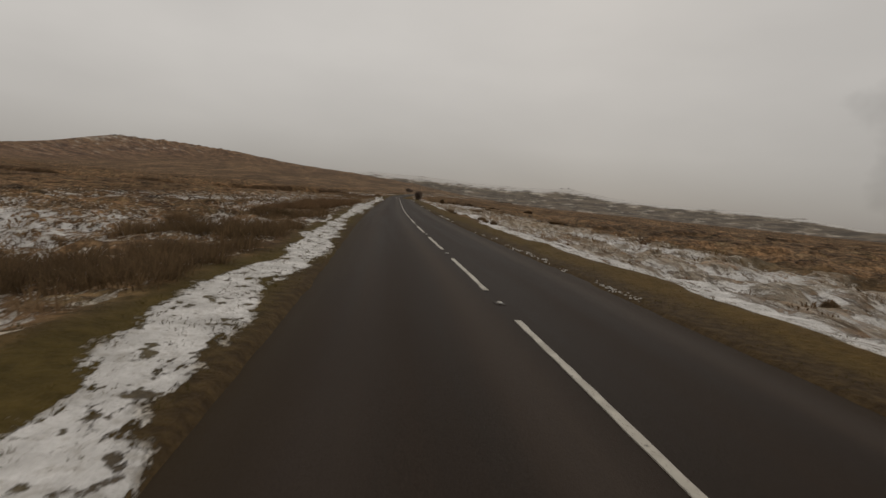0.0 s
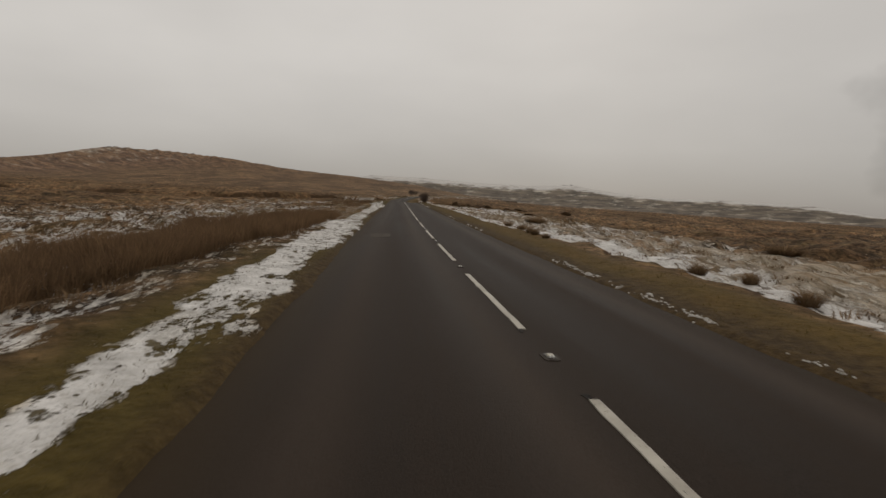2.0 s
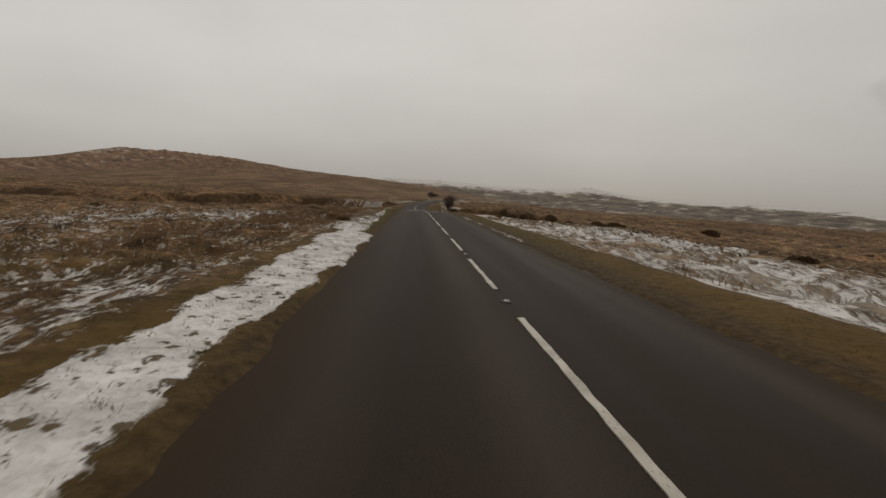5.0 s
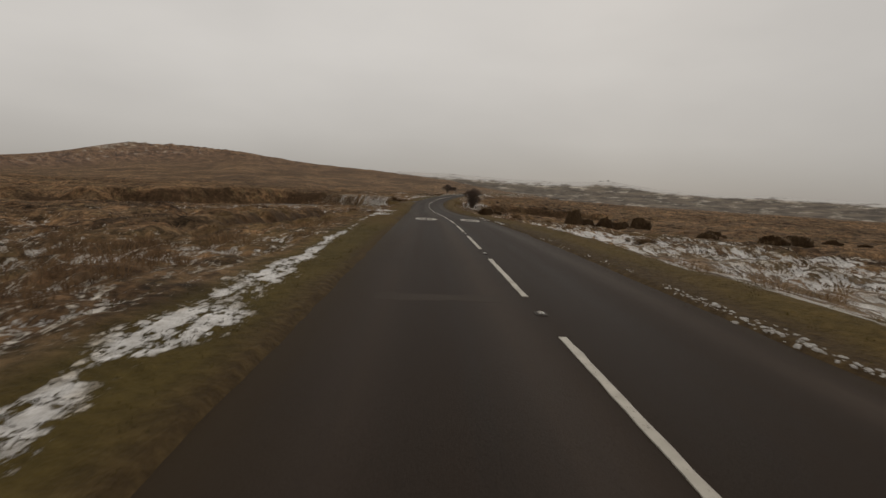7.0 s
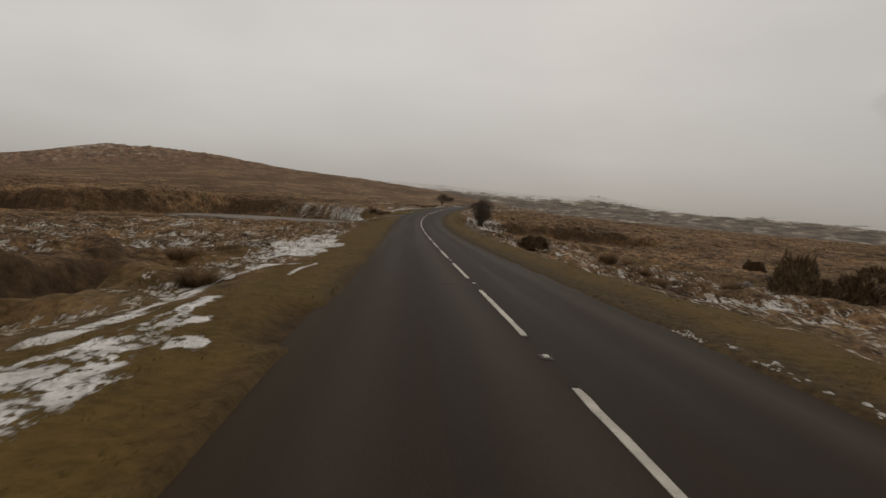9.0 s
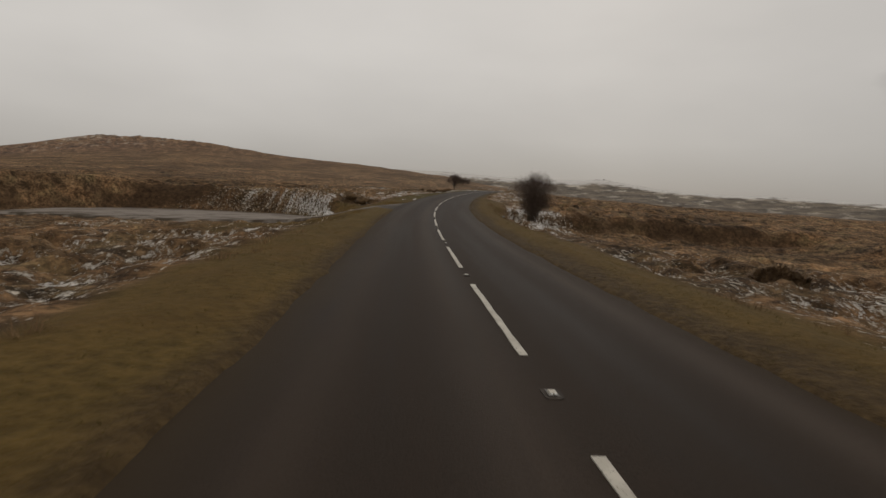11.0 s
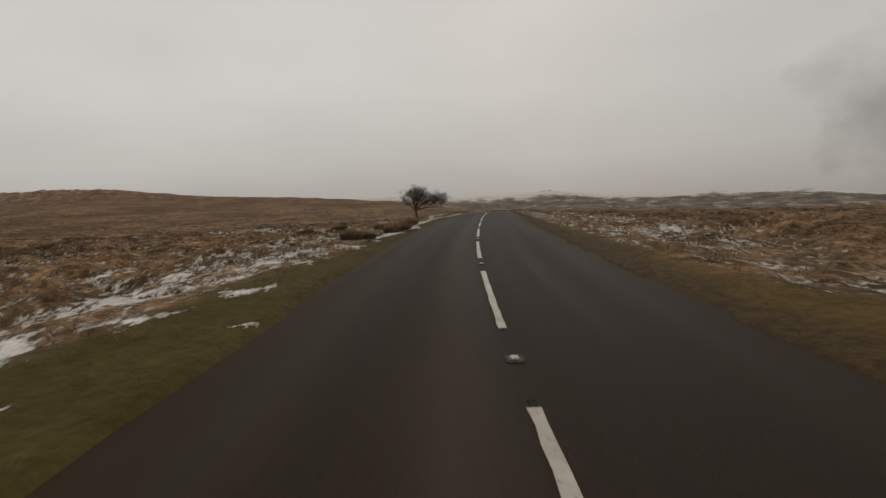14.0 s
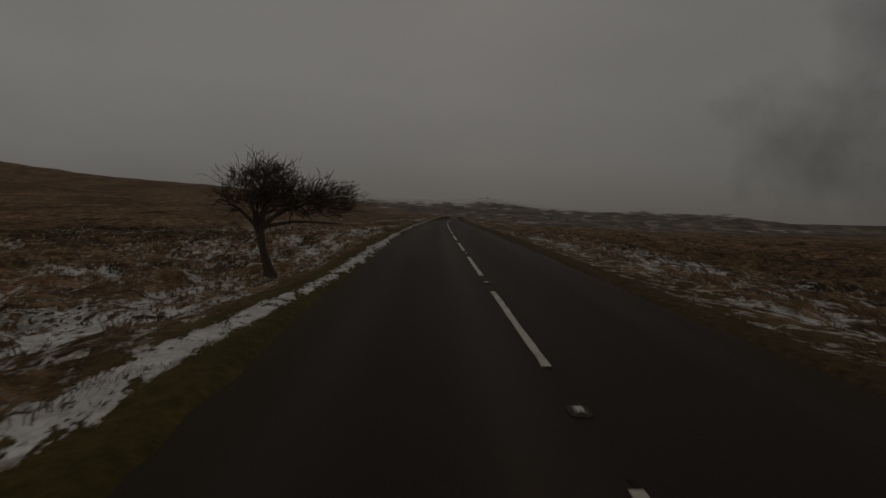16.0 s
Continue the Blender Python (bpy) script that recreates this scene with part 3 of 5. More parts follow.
def build_ground():
    right = spread(12.0, 0.17, 4400, 1.062)
    cols = np.concatenate([-right[:0:-1], right])
    ahead = spread(285.0, 0.27, 4600, 1.05)
    rows = np.concatenate([-8.0 - spread(0.1, 0.6, 650, 1.25)[::-1], -7.6 + ahead])
    Y, L = np.meshgrid(rows, cols, indexing="ij")
    turn = np.cos(road_turn(Y))
    X = road_x(Y) + L / turn
    Z = ground_z(X, Y)
    GRID.update(rows=rows, cols=cols, z=Z)
    me = mesh_from("ground", np.stack([X, Y, Z], -1).reshape(-1, 3), grid_faces(len(rows), len(cols)), MOOR, True)
    lat, a = L, np.abs(L)
    r = np.hypot(X + 3, Y - 120)
    b = np.degrees(np.arctan2(-(X + 3), Y - 120))
    wob = (fbm(X, Y, 3.0, 81, 4) - 0.5)
    # where short turf grows
    wide_l, wide_r = turf_west(Y), turf_east(Y)
    turf = np.where(lat < 0, 1 - step(a, wide_l - 0.1 + 0.6 * wob, wide_l + 0.7 + wob), 1 - step(a, wide_r - 0.2 + 0.6 * wob, wide_r + 0.8 + wob)) * (Y < 700)
    turf = np.maximum(turf, (0.45 - 0.25 * step(Y, 204, 214)) * step(fbm(X, Y, 9, 83, 3), 0.56, 0.70) * within(a, 3, 16, 2) * (r < 400))
    litter = np.where(lat < 0, (1 - step(a, LEFT + 0.02 + 0.4 * wob, LEFT + 0.55 + wob)) * (1 - 0.8 * step(Y, 198, 212)), 1 - step(a, RIGHT + 0.35 + 0.4 * wob, RIGHT + 1.0 + wob)) * (Y < 700)
    # lying snow: a ribbon along the western verge, streaks between the tussocks, high ground
    near_edge = np.interp(Y, [0, 1.2, 2, 5, 8.8, 13, 20, 24, 27.2, 29.6, 36, 39, 41, 42.5, 46, 56, 75, 87.8, 89.0, 94, 102, 104.3, 106.3, 111.5, 127, 131.7, 133.2, 135.6, 138.4, 147, 152, 154.4, 160],
                          [2.7, 2.72, 3.0, 3.05, 2.75, 2.9, 3.08, 3.2, 3.12, 2.88, 3.0, 2.7, 2.9, 2.66, 2.66, 3.0, 2.9, 2.68, 3.07, 3.2, 3.15, 3.39, 3.15, 3.5, 4.1, 4.2, 3.5, 3.65, 4.0, 4.2, 3.98, 4.45, 4.95])
    far_edge = np.interp(Y, [0, 1.7, 4.6, 7.6, 13.3, 21, 25.0, 27.5, 30, 37, 41, 43, 46, 52.6, 75, 86, 88.7, 91, 94.7, 98, 103.7, 105.5, 109.4, 120, 127, 131, 134.6, 138.4, 147, 152, 160, 164],
                         [3.5, 3.6, 3.9, 3.5, 3.75, 3.67, 3.6, 3.55, 3.68, 3.85, 3.85, 3.7, 4.15, 3.76, 3.7, 4.0, 3.9, 4.35, 4.8, 4.7, 3.75, 3.85, 3.8, 3.95, 4.3, 4.45, 4.5, 4.3, 5.2, 6.6, 6.2, 5.5])
    late = Y > 190
    near_edge = np.where(late, np.interp(Y, [212, 216.5, 218, 219.2, 222, 225, 227.6, 228.2, 229.0, 230.2, 231.5, 232.6, 233.5, 235.0, 236.4, 238.2, 239.6, 244.0, 246, 248.2, 250.6, 262], [3.45, 4.2, 3.55, 3.2, 3.4, 3.05, 3.05, 3.4, 3.2, 3.05, 2.9, 3.05, 2.88, 2.6, 2.95, 3.15, 3.0, 3.12, 3.03, 2.86, 2.66, 2.7]), near_edge)
    far_edge = np.where(late, np.interp(Y, [212, 216.5, 218, 220, 222, 225, 226.3, 227.6, 228.2, 229.4, 231.5, 232.3, 233.2, 233.6, 235, 236.2, 238.2, 241.5, 246.2, 248, 251, 262], [3.6, 4.8, 4.6, 4.1, 4.2, 3.6, 3.9, 3.9, 3.5, 3.55, 3.5, 3.15, 3.2, 3.3, 3.4, 3.5, 3.5, 3.45, 3.62, 3.28, 3.0, 3.0]), far_edge)
    ragged = fbm(X, Y, 1.1, 95, 4) - 0.5
    inside = np.minimum(a - near_edge, far_edge - a) + 1.1 * ragged * np.minimum(0.6 * (far_edge - near_edge) + 0.08, 0.6)
    whole = np.interp(Y, [0, 12, 22, 41, 62, 86, 93, 98, 112, 118, 131, 134, 138, 147, 153, 160, 163, 166, 211, 216, 217, 220, 222, 227, 230, 262, 300],
                      [0.63, 0.66, 0.64, 0.66, 0.62, 0.72, 0.58, 0.51, 0.60, 0.56, 0.54, 0.58, 0.55, 0.62, 0.62, 0.56, 0.5, 0.30, 0.30, 0.34, 0.52, 0.56, 0.48, 0.52, 0.60, 0.58, 0.54])
    whole = whole - np.interp(Y, [0, 8, 10, 18, 20, 28, 32, 50, 60, 84, 92, 95, 110, 130], [0.20, 0.20, 0.10, 0.10, 0.16, 0.16, 0.12, 0.14, 0.2, 0.08, 0.12, 0.16, 0.08, 0.05]) * step(fbm(X, Y * 0.8, 0.75, 99, 3), 0.54, 0.66) + 0.02
    ribbon = (lat < 0) * (0.15 + (whole - 0.15) * step(inside, -0.26, 0.10)) * (1 - within(Y, 139.2, 146.4, 0.25)) * (1 - within(Y, 166, 211, 1.5))
    thin = 0.5 + step(fbm(X, Y, 1.3, 129, 2), 0.35, 0.60)
    strip_a = (1 - step(np.abs(lat + 3.75 + 0.2 * wob), 0.03, 0.14 * thin)) * within(Y, 141.8, 145.4, 0.4)
    lie_at = np.interp(Y, [136, 138, 141, 142, 143.4, 145.2], [4.65, 4.7, 5.0, 4.7, 4.3, 4.1])
    strip_b = (1 - step(np.abs(lat + lie_at + 0.25 * wob), 0.04, 0.20 * thin)) * within(Y, 136.0, 145.0, 0.4)
    strip_g = step(fbm(X, Y, 0.9, 131, 3), 0.40, 0.54) * within(lat, -4.0, -3.3, 0.15) * within(Y, 136.0, 138.0, 0.4)
    strip_c = (1 - step(np.abs(lat + 4.02 + 0.3 * wob), 0.04, 0.22)) * within(Y, 18.5, 26.0, 0.8)
    strip_e = (1 - step(np.abs(lat + 3.38 + 0.25 * wob), 0.05, 0.20)) * within(Y, 207.4, 210.9, 0.4)
    strip_f = (1 - step(np.abs(lat + 2.74 + 0.15 * wob), 0.05, 0.17)) * within(Y, 209.9, 212.3, 0.3)
    strip_d = (1 - step(np.abs(lat + 3.30 + 0.3 * wob), 0.03, 0.16)) * within(Y, 93.5, 100.0, 1.0)
    ribbon = np.maximum(ribbon, np.maximum(np.maximum(np.maximum(strip_a, strip_b) * 0.68, strip_g * 0.68), np.maximum(np.maximum(strip_c, strip_d), np.maximum(strip_e, strip_f)) * 0.62))
    west = np.interp(Y, [0, 20, 30, 45, 60, 86, 100, 112, 120, 132, 140, 146, 152, 165, 182, 200, 213, 220, 230, 245, 262, 330], [0.45, 0.48, 0.43, 0.47, 0.49, 0.43, 0.44, 0.45, 0.37, 0.28, 0.40, 0.46, 0.47, 0.44, 0.40, 0.36, 0.43, 0.45, 0.44, 0.45, 0.45, 0.42])
    east = np.interp(Y, [0, 12, 30, 60, 75, 92, 112, 124, 132, 150, 165, 185, 205, 216, 226, 245, 262, 330], [0.43, 0.43, 0.47, 0.43, 0.44, 0.49, 0.55, 0.53, 0.45, 0.43, 0.40, 0.43, 0.41, 0.39, 0.46, 0.48, 0.46, 0.42])
    reach_e = np.interp(Y, [0, 60, 90, 125, 150, 200, 220, 250, 330], [13.0, 13.0, 15.0, 16.0, 13.0, 10.0, 6.0, 7.0, 10.0])
    west = west - 0.03 * step(-lat, 9, 16) * step(Y, 205, 222) - 0.16 * step(-lat, 20, 38)
    east = east + 0.16 * (1 - step(lat, inner_r(Y) + 0.7, inner_r(Y) + 1.6)) * (Y < 80) - 0.01 * within(Y, 222, 252, 4) - 0.24 * step(lat, reach_e, reach_e + 6.0)
    snow = np.where(lat < 0, west * step(a, wide_l - 0.1, wide_l + 0.5), east * step(a, inner_r(Y) - 0.15, inner_r(Y) + 0.25))
    snow = snow + 0.20 * (fbm(X, Y * 0.6, 5, 91, 3) - 0.5) * step(a, 3.4, 4.4) * (snow > 0.1)
    snow = snow + (0.10 - 0.14 * mounds(X, Y)) * rough_moor(X, Y) - 0.20 * hummock(X, Y) * step(a, 4.6, 7.0)
    snow = np.maximum(snow, 0.47 * within(Y, 147, 158, 1.5) * within(lat, -9.0, -5.0, 0.9) * (0.75 + 0.5 * fbm(X, Y, 2.5, 97, 3)))
    drift = step(fbm(1.3 * X + 0.5 * Y, 0.8 * Y - 0.3 * X, 0.85, 123, 3), 0.50, 0.60)
    late_verge = within(Y, 214.6, 227.0, 1.0) * (lat < 0)
    ribbon = ribbon - late_verge * 0.22 * (1 - drift)
    snow = np.maximum(snow, (0.57 - 0.13 * step(a, 5.0, 9.0)) * late_verge * drift * within(a, near_edge + 0.1, 10.0, 0.3))
    crumbs = step(fbm(X, Y, 0.8, 121, 2), 0.60, 0.70) * within(lat, -3.0, -2.6, 0.1) * within(Y, 213.2, 218.0, 0.5)
    snow = np.maximum(snow, np.maximum(0.62 * crumbs, 0.66 * np.exp(-((Y - 214.6) / 0.35) ** 2 - ((lat + 3.6) / 0.25) ** 2)))
    snow = np.maximum(snow, ribbon)
    snow = np.where(track_mask(X, Y, 0.3) > 0.2, 0.34, snow)
    rim = track_far(X)
    snow = np.where(within(X, -10.5, -4.5, 0.5) * within(Y, rim, rim + 5.5, 0.8) > 0.4, np.minimum(snow, 0.31), snow)
    snow = np.maximum(snow, 0.78 * within(Y + 0.4 * wob, rim + 0.30, rim + 0.90, 0.25) * within(X, -11.5, -5.2, 0.3))
    snow = np.maximum(snow, (0.42 + 0.12 * within(X, -15.5, -11.0, 0.8)) * within(Y + 1.5 * wob, rim - 0.1, rim + 1.8, 0.5) * within(X + 2.0 * wob, -30.0, -10.6, 0.5))
    snow = np.maximum(snow, 0.58 * np.exp(-((Y - 199.6) / 1.3) ** 2 - ((X + 11.2) / 1.1) ** 2))
    low = low_ground(X, Y)
    turf = np.maximum(turf, 0.8 * low * (1 - step(-lat, 11, 20)))
    turf = np.maximum(turf, 0.75 * within(X + wob, -10.0, -4.5, 0.6) * within(Y, rim, rim + 4.5, 0.8))
    snow = snow + 0.09 * within(Y, 190, 211, 2) * within(lat, 6.0, 22, 1.0)
    pit = within(Y, 120, 150, 2) * within(lat, -11.5, -6.5, 0.6)
    snow = snow * (1 - pit) + 0.30 * pit
    edge_r = inner_r(Y)
    veil = step(lat, edge_r + 0.2, edge_r + 1.0) * (1 - step(lat, 11.5 + 5 * wob, 14.5 + 6 * wob)) * np.interp(Y, [0, 10, 22, 30, 42, 50, 60, 90, 112, 128], [0.9, 1.0, 1.05, 1.3, 1.2, 0.95, 0.9, 0.7, 0.4, 0.0])
    far = step(r, 300, 700)
    high = np.where(b > -4, 0.375 + 0.07 * step(Z, 30, 70), 0.36)
    crest = np.maximum(np.tan(np.radians(np.interp(b, FAR[:, 0], FAR[:, 1]))) * FAR_REACH, 8.0)
    high = np.where(r > 900, np.where((b > 8), high, 0.40 + 0.24 * step(Z / crest, 0.40, 0.88)), high)
    snow = snow * (1 - far) + high * far
    peat_and_shade = 0.85 * within(Y, 123, 148, 1.5) * within(lat, pit_wall(X, Y) - 0.7, pit_wall(X, Y) + 0.7, 0.3)
    line = bank_line(X, Y)
    peat_and_shade = np.maximum(peat_and_shade, (0.65 + 0.25 * step(-X, 12, 26)) * (0.35 + 0.65 * step(fbm(X, 0 * Y, 11, 49, 3), 0.36, 0.56)) * within(Y, line + 0.1, line + 1.1 + 1.6 * step(-X, 11, 22), 0.25) * (1 - step(lat, -8.4, -7.0)) * (X > -230))
    peat_and_shade = np.maximum(peat_and_shade, 0.9 * within(Y, 137.0, 139.2, 0.3) * within(lat, -3.15, -2.55, 0.2))
    lush = np.where(lat < 0, 0.85 * step(Y, 204, 216) + 0.15 * within(Y, 184, 198, 3) + 0.6 * within(Y, 84, 122, 5) + 0.55 * (1 - step(Y, 50, 60)), 0.25 * within(Y, 84, 125, 5))
    lip = hollow_lip(X, Y, lat)
    peat_and_shade = np.maximum(peat_and_shade, 0.6 * within(Y, lip - 1.1, lip + 0.5, 0.3) * within(lat, 5.2, 34, 0.8))
    # the gully's brown earth and its shadow, both painted as dark colour
    peat_and_shade = np.maximum(peat_and_shade, 0.6 * within(Y, 211.6, 215.6, 0.8) * within(lat, -10.0, -5.0, 0.5))
    snow = snow - 0.06 * peat_and_shade
    for name, v in (("turf", turf), ("litter", litter), ("snow", snow), ("peat_and_shade", peat_and_shade), ("distance", far), ("lush", lush), ("east", within(lat, 3.0, 30, 1.0) * (1 - step(Y, 150, 170))), ("veil", veil), ("bearing", b), ("rise", 2.2 * np.degrees(np.arctan2(Z, r + 1.0))), ("remote", step(r, 650, 1150) * (1 - step(b, 6, 12)))):
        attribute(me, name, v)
    tagged(new("ground", me), "brown winter moorland of bracken and dead grass with patches of lying snow", "moorland", kind="structure")


def build_road():
    ys = np.concatenate([np.arange(-60, 330, 0.5), np.arange(330, 900, 6.0)])
    ls = np.linspace(-LEFT - 0.35, RIGHT + 0.35, 36)
    Y, L = np.meshgrid(ys, ls, indexing="ij")
    turn = road_turn(Y)
    X, YY = road_x(Y) + L * np.cos(turn), Y - L * np.sin(turn)
    Z = road_z(Y) + camber(L) + 0.004 * (fbm(X, Y, 2.5, 101, 3) - 0.5)
    Z[:, 0] -= 0.25
    Z[:, -1] -= 0.25
    me = mesh_from("road", np.stack([X, YY, Z], -1).reshape(-1, 3), grid_faces(len(ys), len(ls)), ASPHALT, True)
    wheel = np.exp(-((L + 0.45) / 0.30) ** 2) * 0.38 + np.exp(-((L + 1.9) / 0.3) ** 2) * 0.25 + np.exp(-((L - 1.85) / 0.25) ** 2) * 0.42 * (1 - 0.6 * step(Y, 178, 200))
    attribute(me, "wear", wheel)
    attribute(me, "across", L)
    attribute(me, "travel", Y)
    attribute(me, "mud", np.maximum((1.15 - (L + LEFT + 0.35) / (0.95 + 0.5 * (fbm(X, Y, 1.4, 103, 3) - 0.5))) * (1 - within(Y, 197.5, 205.0, 0.7)), 1.1 - (RIGHT + 0.35 - L) / 0.75))
    tagged(new("road", me), "narrow dark asphalt moorland road with worn wheel tracks", "road", kind="structure")


def build_side_track():
    xs = np.concatenate([np.linspace(-38, -14, 50), np.linspace(-13.8, -2.0, 72)])
    vs = np.linspace(-1, 1, 48)
    V, X = np.meshgrid(vs, xs, indexing="ij")
    Y = (track_near(X) + track_far(X)) / 2 + V * ((track_far(X) - track_near(X)) / 2 + 0.3)
    lat = lateral(X, Y)
    Z = track_z(X, Y) - 0.04 * step(lat, -2.3, -1.6) + 0.02 * (fbm(X, Y, 1.7, 111, 3) - 0.5)
    Z[0] -= 0.2
    Z[-1] -= 0.2
    me = mesh_from("side_track", np.stack([X, Y, Z], -1).reshape(-1, 3), grid_faces(*X.shape)[:, ::-1], ASPHALT, True)
    blotch = fbm(X, Y, 1.6, 113, 4)
    attribute(me, "wear", step(-lat, 3.0, 7.0) * (0.7 + 0.8 * step(blotch, 0.35, 0.65)) + 0.5 * step(blotch, 0.58, 0.68) * step(-lat, 2.6, 3.2))
    attribute(me, "across", X)
    attribute(me, "travel", Y)
    attribute(me, "pale", step(-lat, 4.2, 7.5) * (0.55 + 0.5 * step(blotch, 0.35, 0.6)) + (0.2 + 0.35 * step(blotch, 0.50, 0.64)) * step(-lat, 2.5, 3.4))
    attribute(me, "mud", 0.9 * np.abs(V) ** 3 * (V > 0) + 1.1 * step(-V, 0.25, 0.95) * step(fbm(X, Y, 1.1, 117, 4), 0.34, 0.60))
    tagged(new("side_track", me), "pale worn asphalt side track joining the moorland road", "road", kind="structure")


def slab(loop, material, name, lift=0.004, thick=0.012):
    """A thin flat piece on the road from a closed loop of (s, lat); loops may be rings of two loops."""
    bm = bmesh.new()
    outer = loop[0] if isinstance(loop, tuple) else loop
    tops, lows = [], []
    for ring in (loop if isinstance(loop, tuple) else (loop,)):
        s, lat = np.array(ring).T
        x, y = on_road(s, lat)
        z = road_z(y) + camber(lat) + lift + 0.005
        tops.append([bm.verts.new(p) for p in zip(x, y, z)])
        lows.append([bm.verts.new((px, py, pz - thick)) for px, py, pz in zip(x, y, z)])
    n = len(outer)
    for i in range(n):
        j = (i + 1) % n
        bm.faces.new((lows[0][i], lows[0][j], tops[0][j], tops[0][i]))
        if len(tops) > 1:
            bm.faces.new((tops[0][i], tops[0][j], tops[1][j], tops[1][i]))
            bm.faces.new((lows[1][j], lows[1][i], tops[1][i], tops[1][j]))
    if len(tops) == 1:
        bm.faces.new(tops[0])
        bmesh.ops.triangulate(bm, faces=[f for f in bm.faces if len(f.verts) > 4])
    bmesh.ops.recalc_face_normals(bm, faces=bm.faces)
    me = bpy.data.meshes.new(name)
    bm.to_mesh(me)
    bm.free()
    me.materials.append(material)
    return me


def strip(s0, s1, half, seed):
    rng = np.random.default_rng(seed)
    ss = np.linspace(s0, s1, 17)
    wob = rng.normal(0, 0.004, (2, 17))
    return [(s, -half + w) for s, w in zip(ss, wob[0])] + [(s, half + w) for s, w in zip(ss[::-1], wob[1])]


def build_marks():
    for k in range(-6, 62):
        s = 6.0 * k
        me = slab(strip(s, s + 4.0, 0.041, k + 100), PAINT, "centre_line_mark")
        dash = tagged(new("centre_line_mark", me), "worn white painted dash along the middle of the road", "road marking", "centre line dashes")
        rng = np.random.default_rng(k + 400)
        for end in [s - rng.uniform(0.06, 0.16)] * int(rng.uniform() < 0.55) + [s + 4.02] * int(rng.uniform() < 0.45):
            long, off = rng.uniform(0.06, 0.15), rng.normal(0, 0.02)
            ss = np.linspace(end, end + long, 7)
            scar = [(v, off - rng.uniform(0.005, 0.04)) for v in ss] + [(v, off + rng.uniform(0.005, 0.04)) for v in ss[::-1]]
            part_mesh("scar", slab(scar, BITUMEN, "scar", lift=-0.002), BITUMEN, dash, "dark scar of bitumen at the end")


def build_studs():
    """Reflecting studs: a cast-iron shoe with a rubber block and two glass eyes, let into the road."""
    made = None
    for k in range(-5, 61):
        x, y = on_road(6.0 * k - 1.0, 0.0)
        at = Vector((x, y, road_z(y) + 0.004))
        turn = -float(road_turn(y))
        if made is None:
            made = thing("road_stud", "cast-iron road stud with white glass reflectors between the dashes", "road stud", at, "road studs", turn)
            bm = bmesh.new()
            bmesh.ops.create_cube(bm, size=1, matrix=Matrix.Diagonal((0.105, 0.16, 0.020, 1)))
            bmesh.ops.bevel(bm, geom=bm.edges[:], offset=0.009, segments=2, affect="EDGES")
            part("shoe", bm, IRON, made, "dark cast-iron shoe")
            rng = np.random.default_rng(77)
            bm = bmesh.new()
            low, high = [], []
            for i in range(28):
                a = 2 * math.pi * i / 28
                j = 1 + rng.normal(0, 0.035)
                px = 0.078 * j * math.copysign(abs(math.cos(a)) ** 0.55, math.cos(a))
                py = 0.115 * j * math.copysign(abs(math.sin(a)) ** 0.55, math.sin(a))
                low.append(bm.verts.new((px * 1.04, py * 1.04, -0.012)))
                high.append(bm.verts.new((px, py, 0.003)))
            bm.faces.new(high)
            for i in range(28):
                bm.faces.new((low[i], low[(i + 1) % 28], high[(i + 1) % 28], high[i]))
            part("surround", bm, FILLER, made, "paler square of filler round the shoe")
            bm = bmesh.new()
            bmesh.ops.create_cube(bm, size=1, matrix=Matrix.Translation((0, 0, 0.014)) @ Matrix.Diagonal((0.065, 0.085, 0.018, 1)))
            bmesh.ops.bevel(bm, geom=bm.edges[:], offset=0.006, segments=2, affect="EDGES")
            block = part("rubber_block", bm, PAINT, made, "pale weathered rubber block")
            for dx in (-0.015, 0.015):
                bm = bmesh.new()
                bmesh.ops.create_uvsphere(bm, u_segments=8, v_segments=6, radius=0.010, matrix=Matrix.Translation((dx, -0.044, 0.016)))
                part("reflector", bm, GLASS_BEAD, block, "white glass reflector")
        else:
            copy_thing(made, Matrix.Translation(at) @ Matrix.Rotation(turn, 4, "Z"))


def digit_bars(bars):
    """Painted bars as one thin mesh: each bar is four corners (across, along) going round."""
    bm = bmesh.new()
    for bar in bars:
        top = [bm.verts.new((u, v, 0.004)) for u, v in bar]
        low = [bm.verts.new((u, v, -0.008)) for u, v in bar]
        bm.faces.new(top)
        for i in range(len(bar)):
            bm.faces.new((low[i], low[(i + 1) % len(bar)], top[(i + 1) % len(bar)], top[i]))
    bmesh.ops.recalc_face_normals(bm, faces=bm.faces)
    return bm


def box(u0, u1, v0, v1):
    return [(u0, v0), (u1, v0), (u1, v1), (u0, v1)]


FOUR = [box(-0.155, -0.075, -1.05, 1.05), box(-0.45, -0.155, -0.28, 0.02), box(-0.075, 0.0, -0.28, 0.02), [(-0.45, 0.02), (-0.36, 0.02), (-0.155, 0.78), (-0.155, 1.05), (-0.20, 1.05)]]
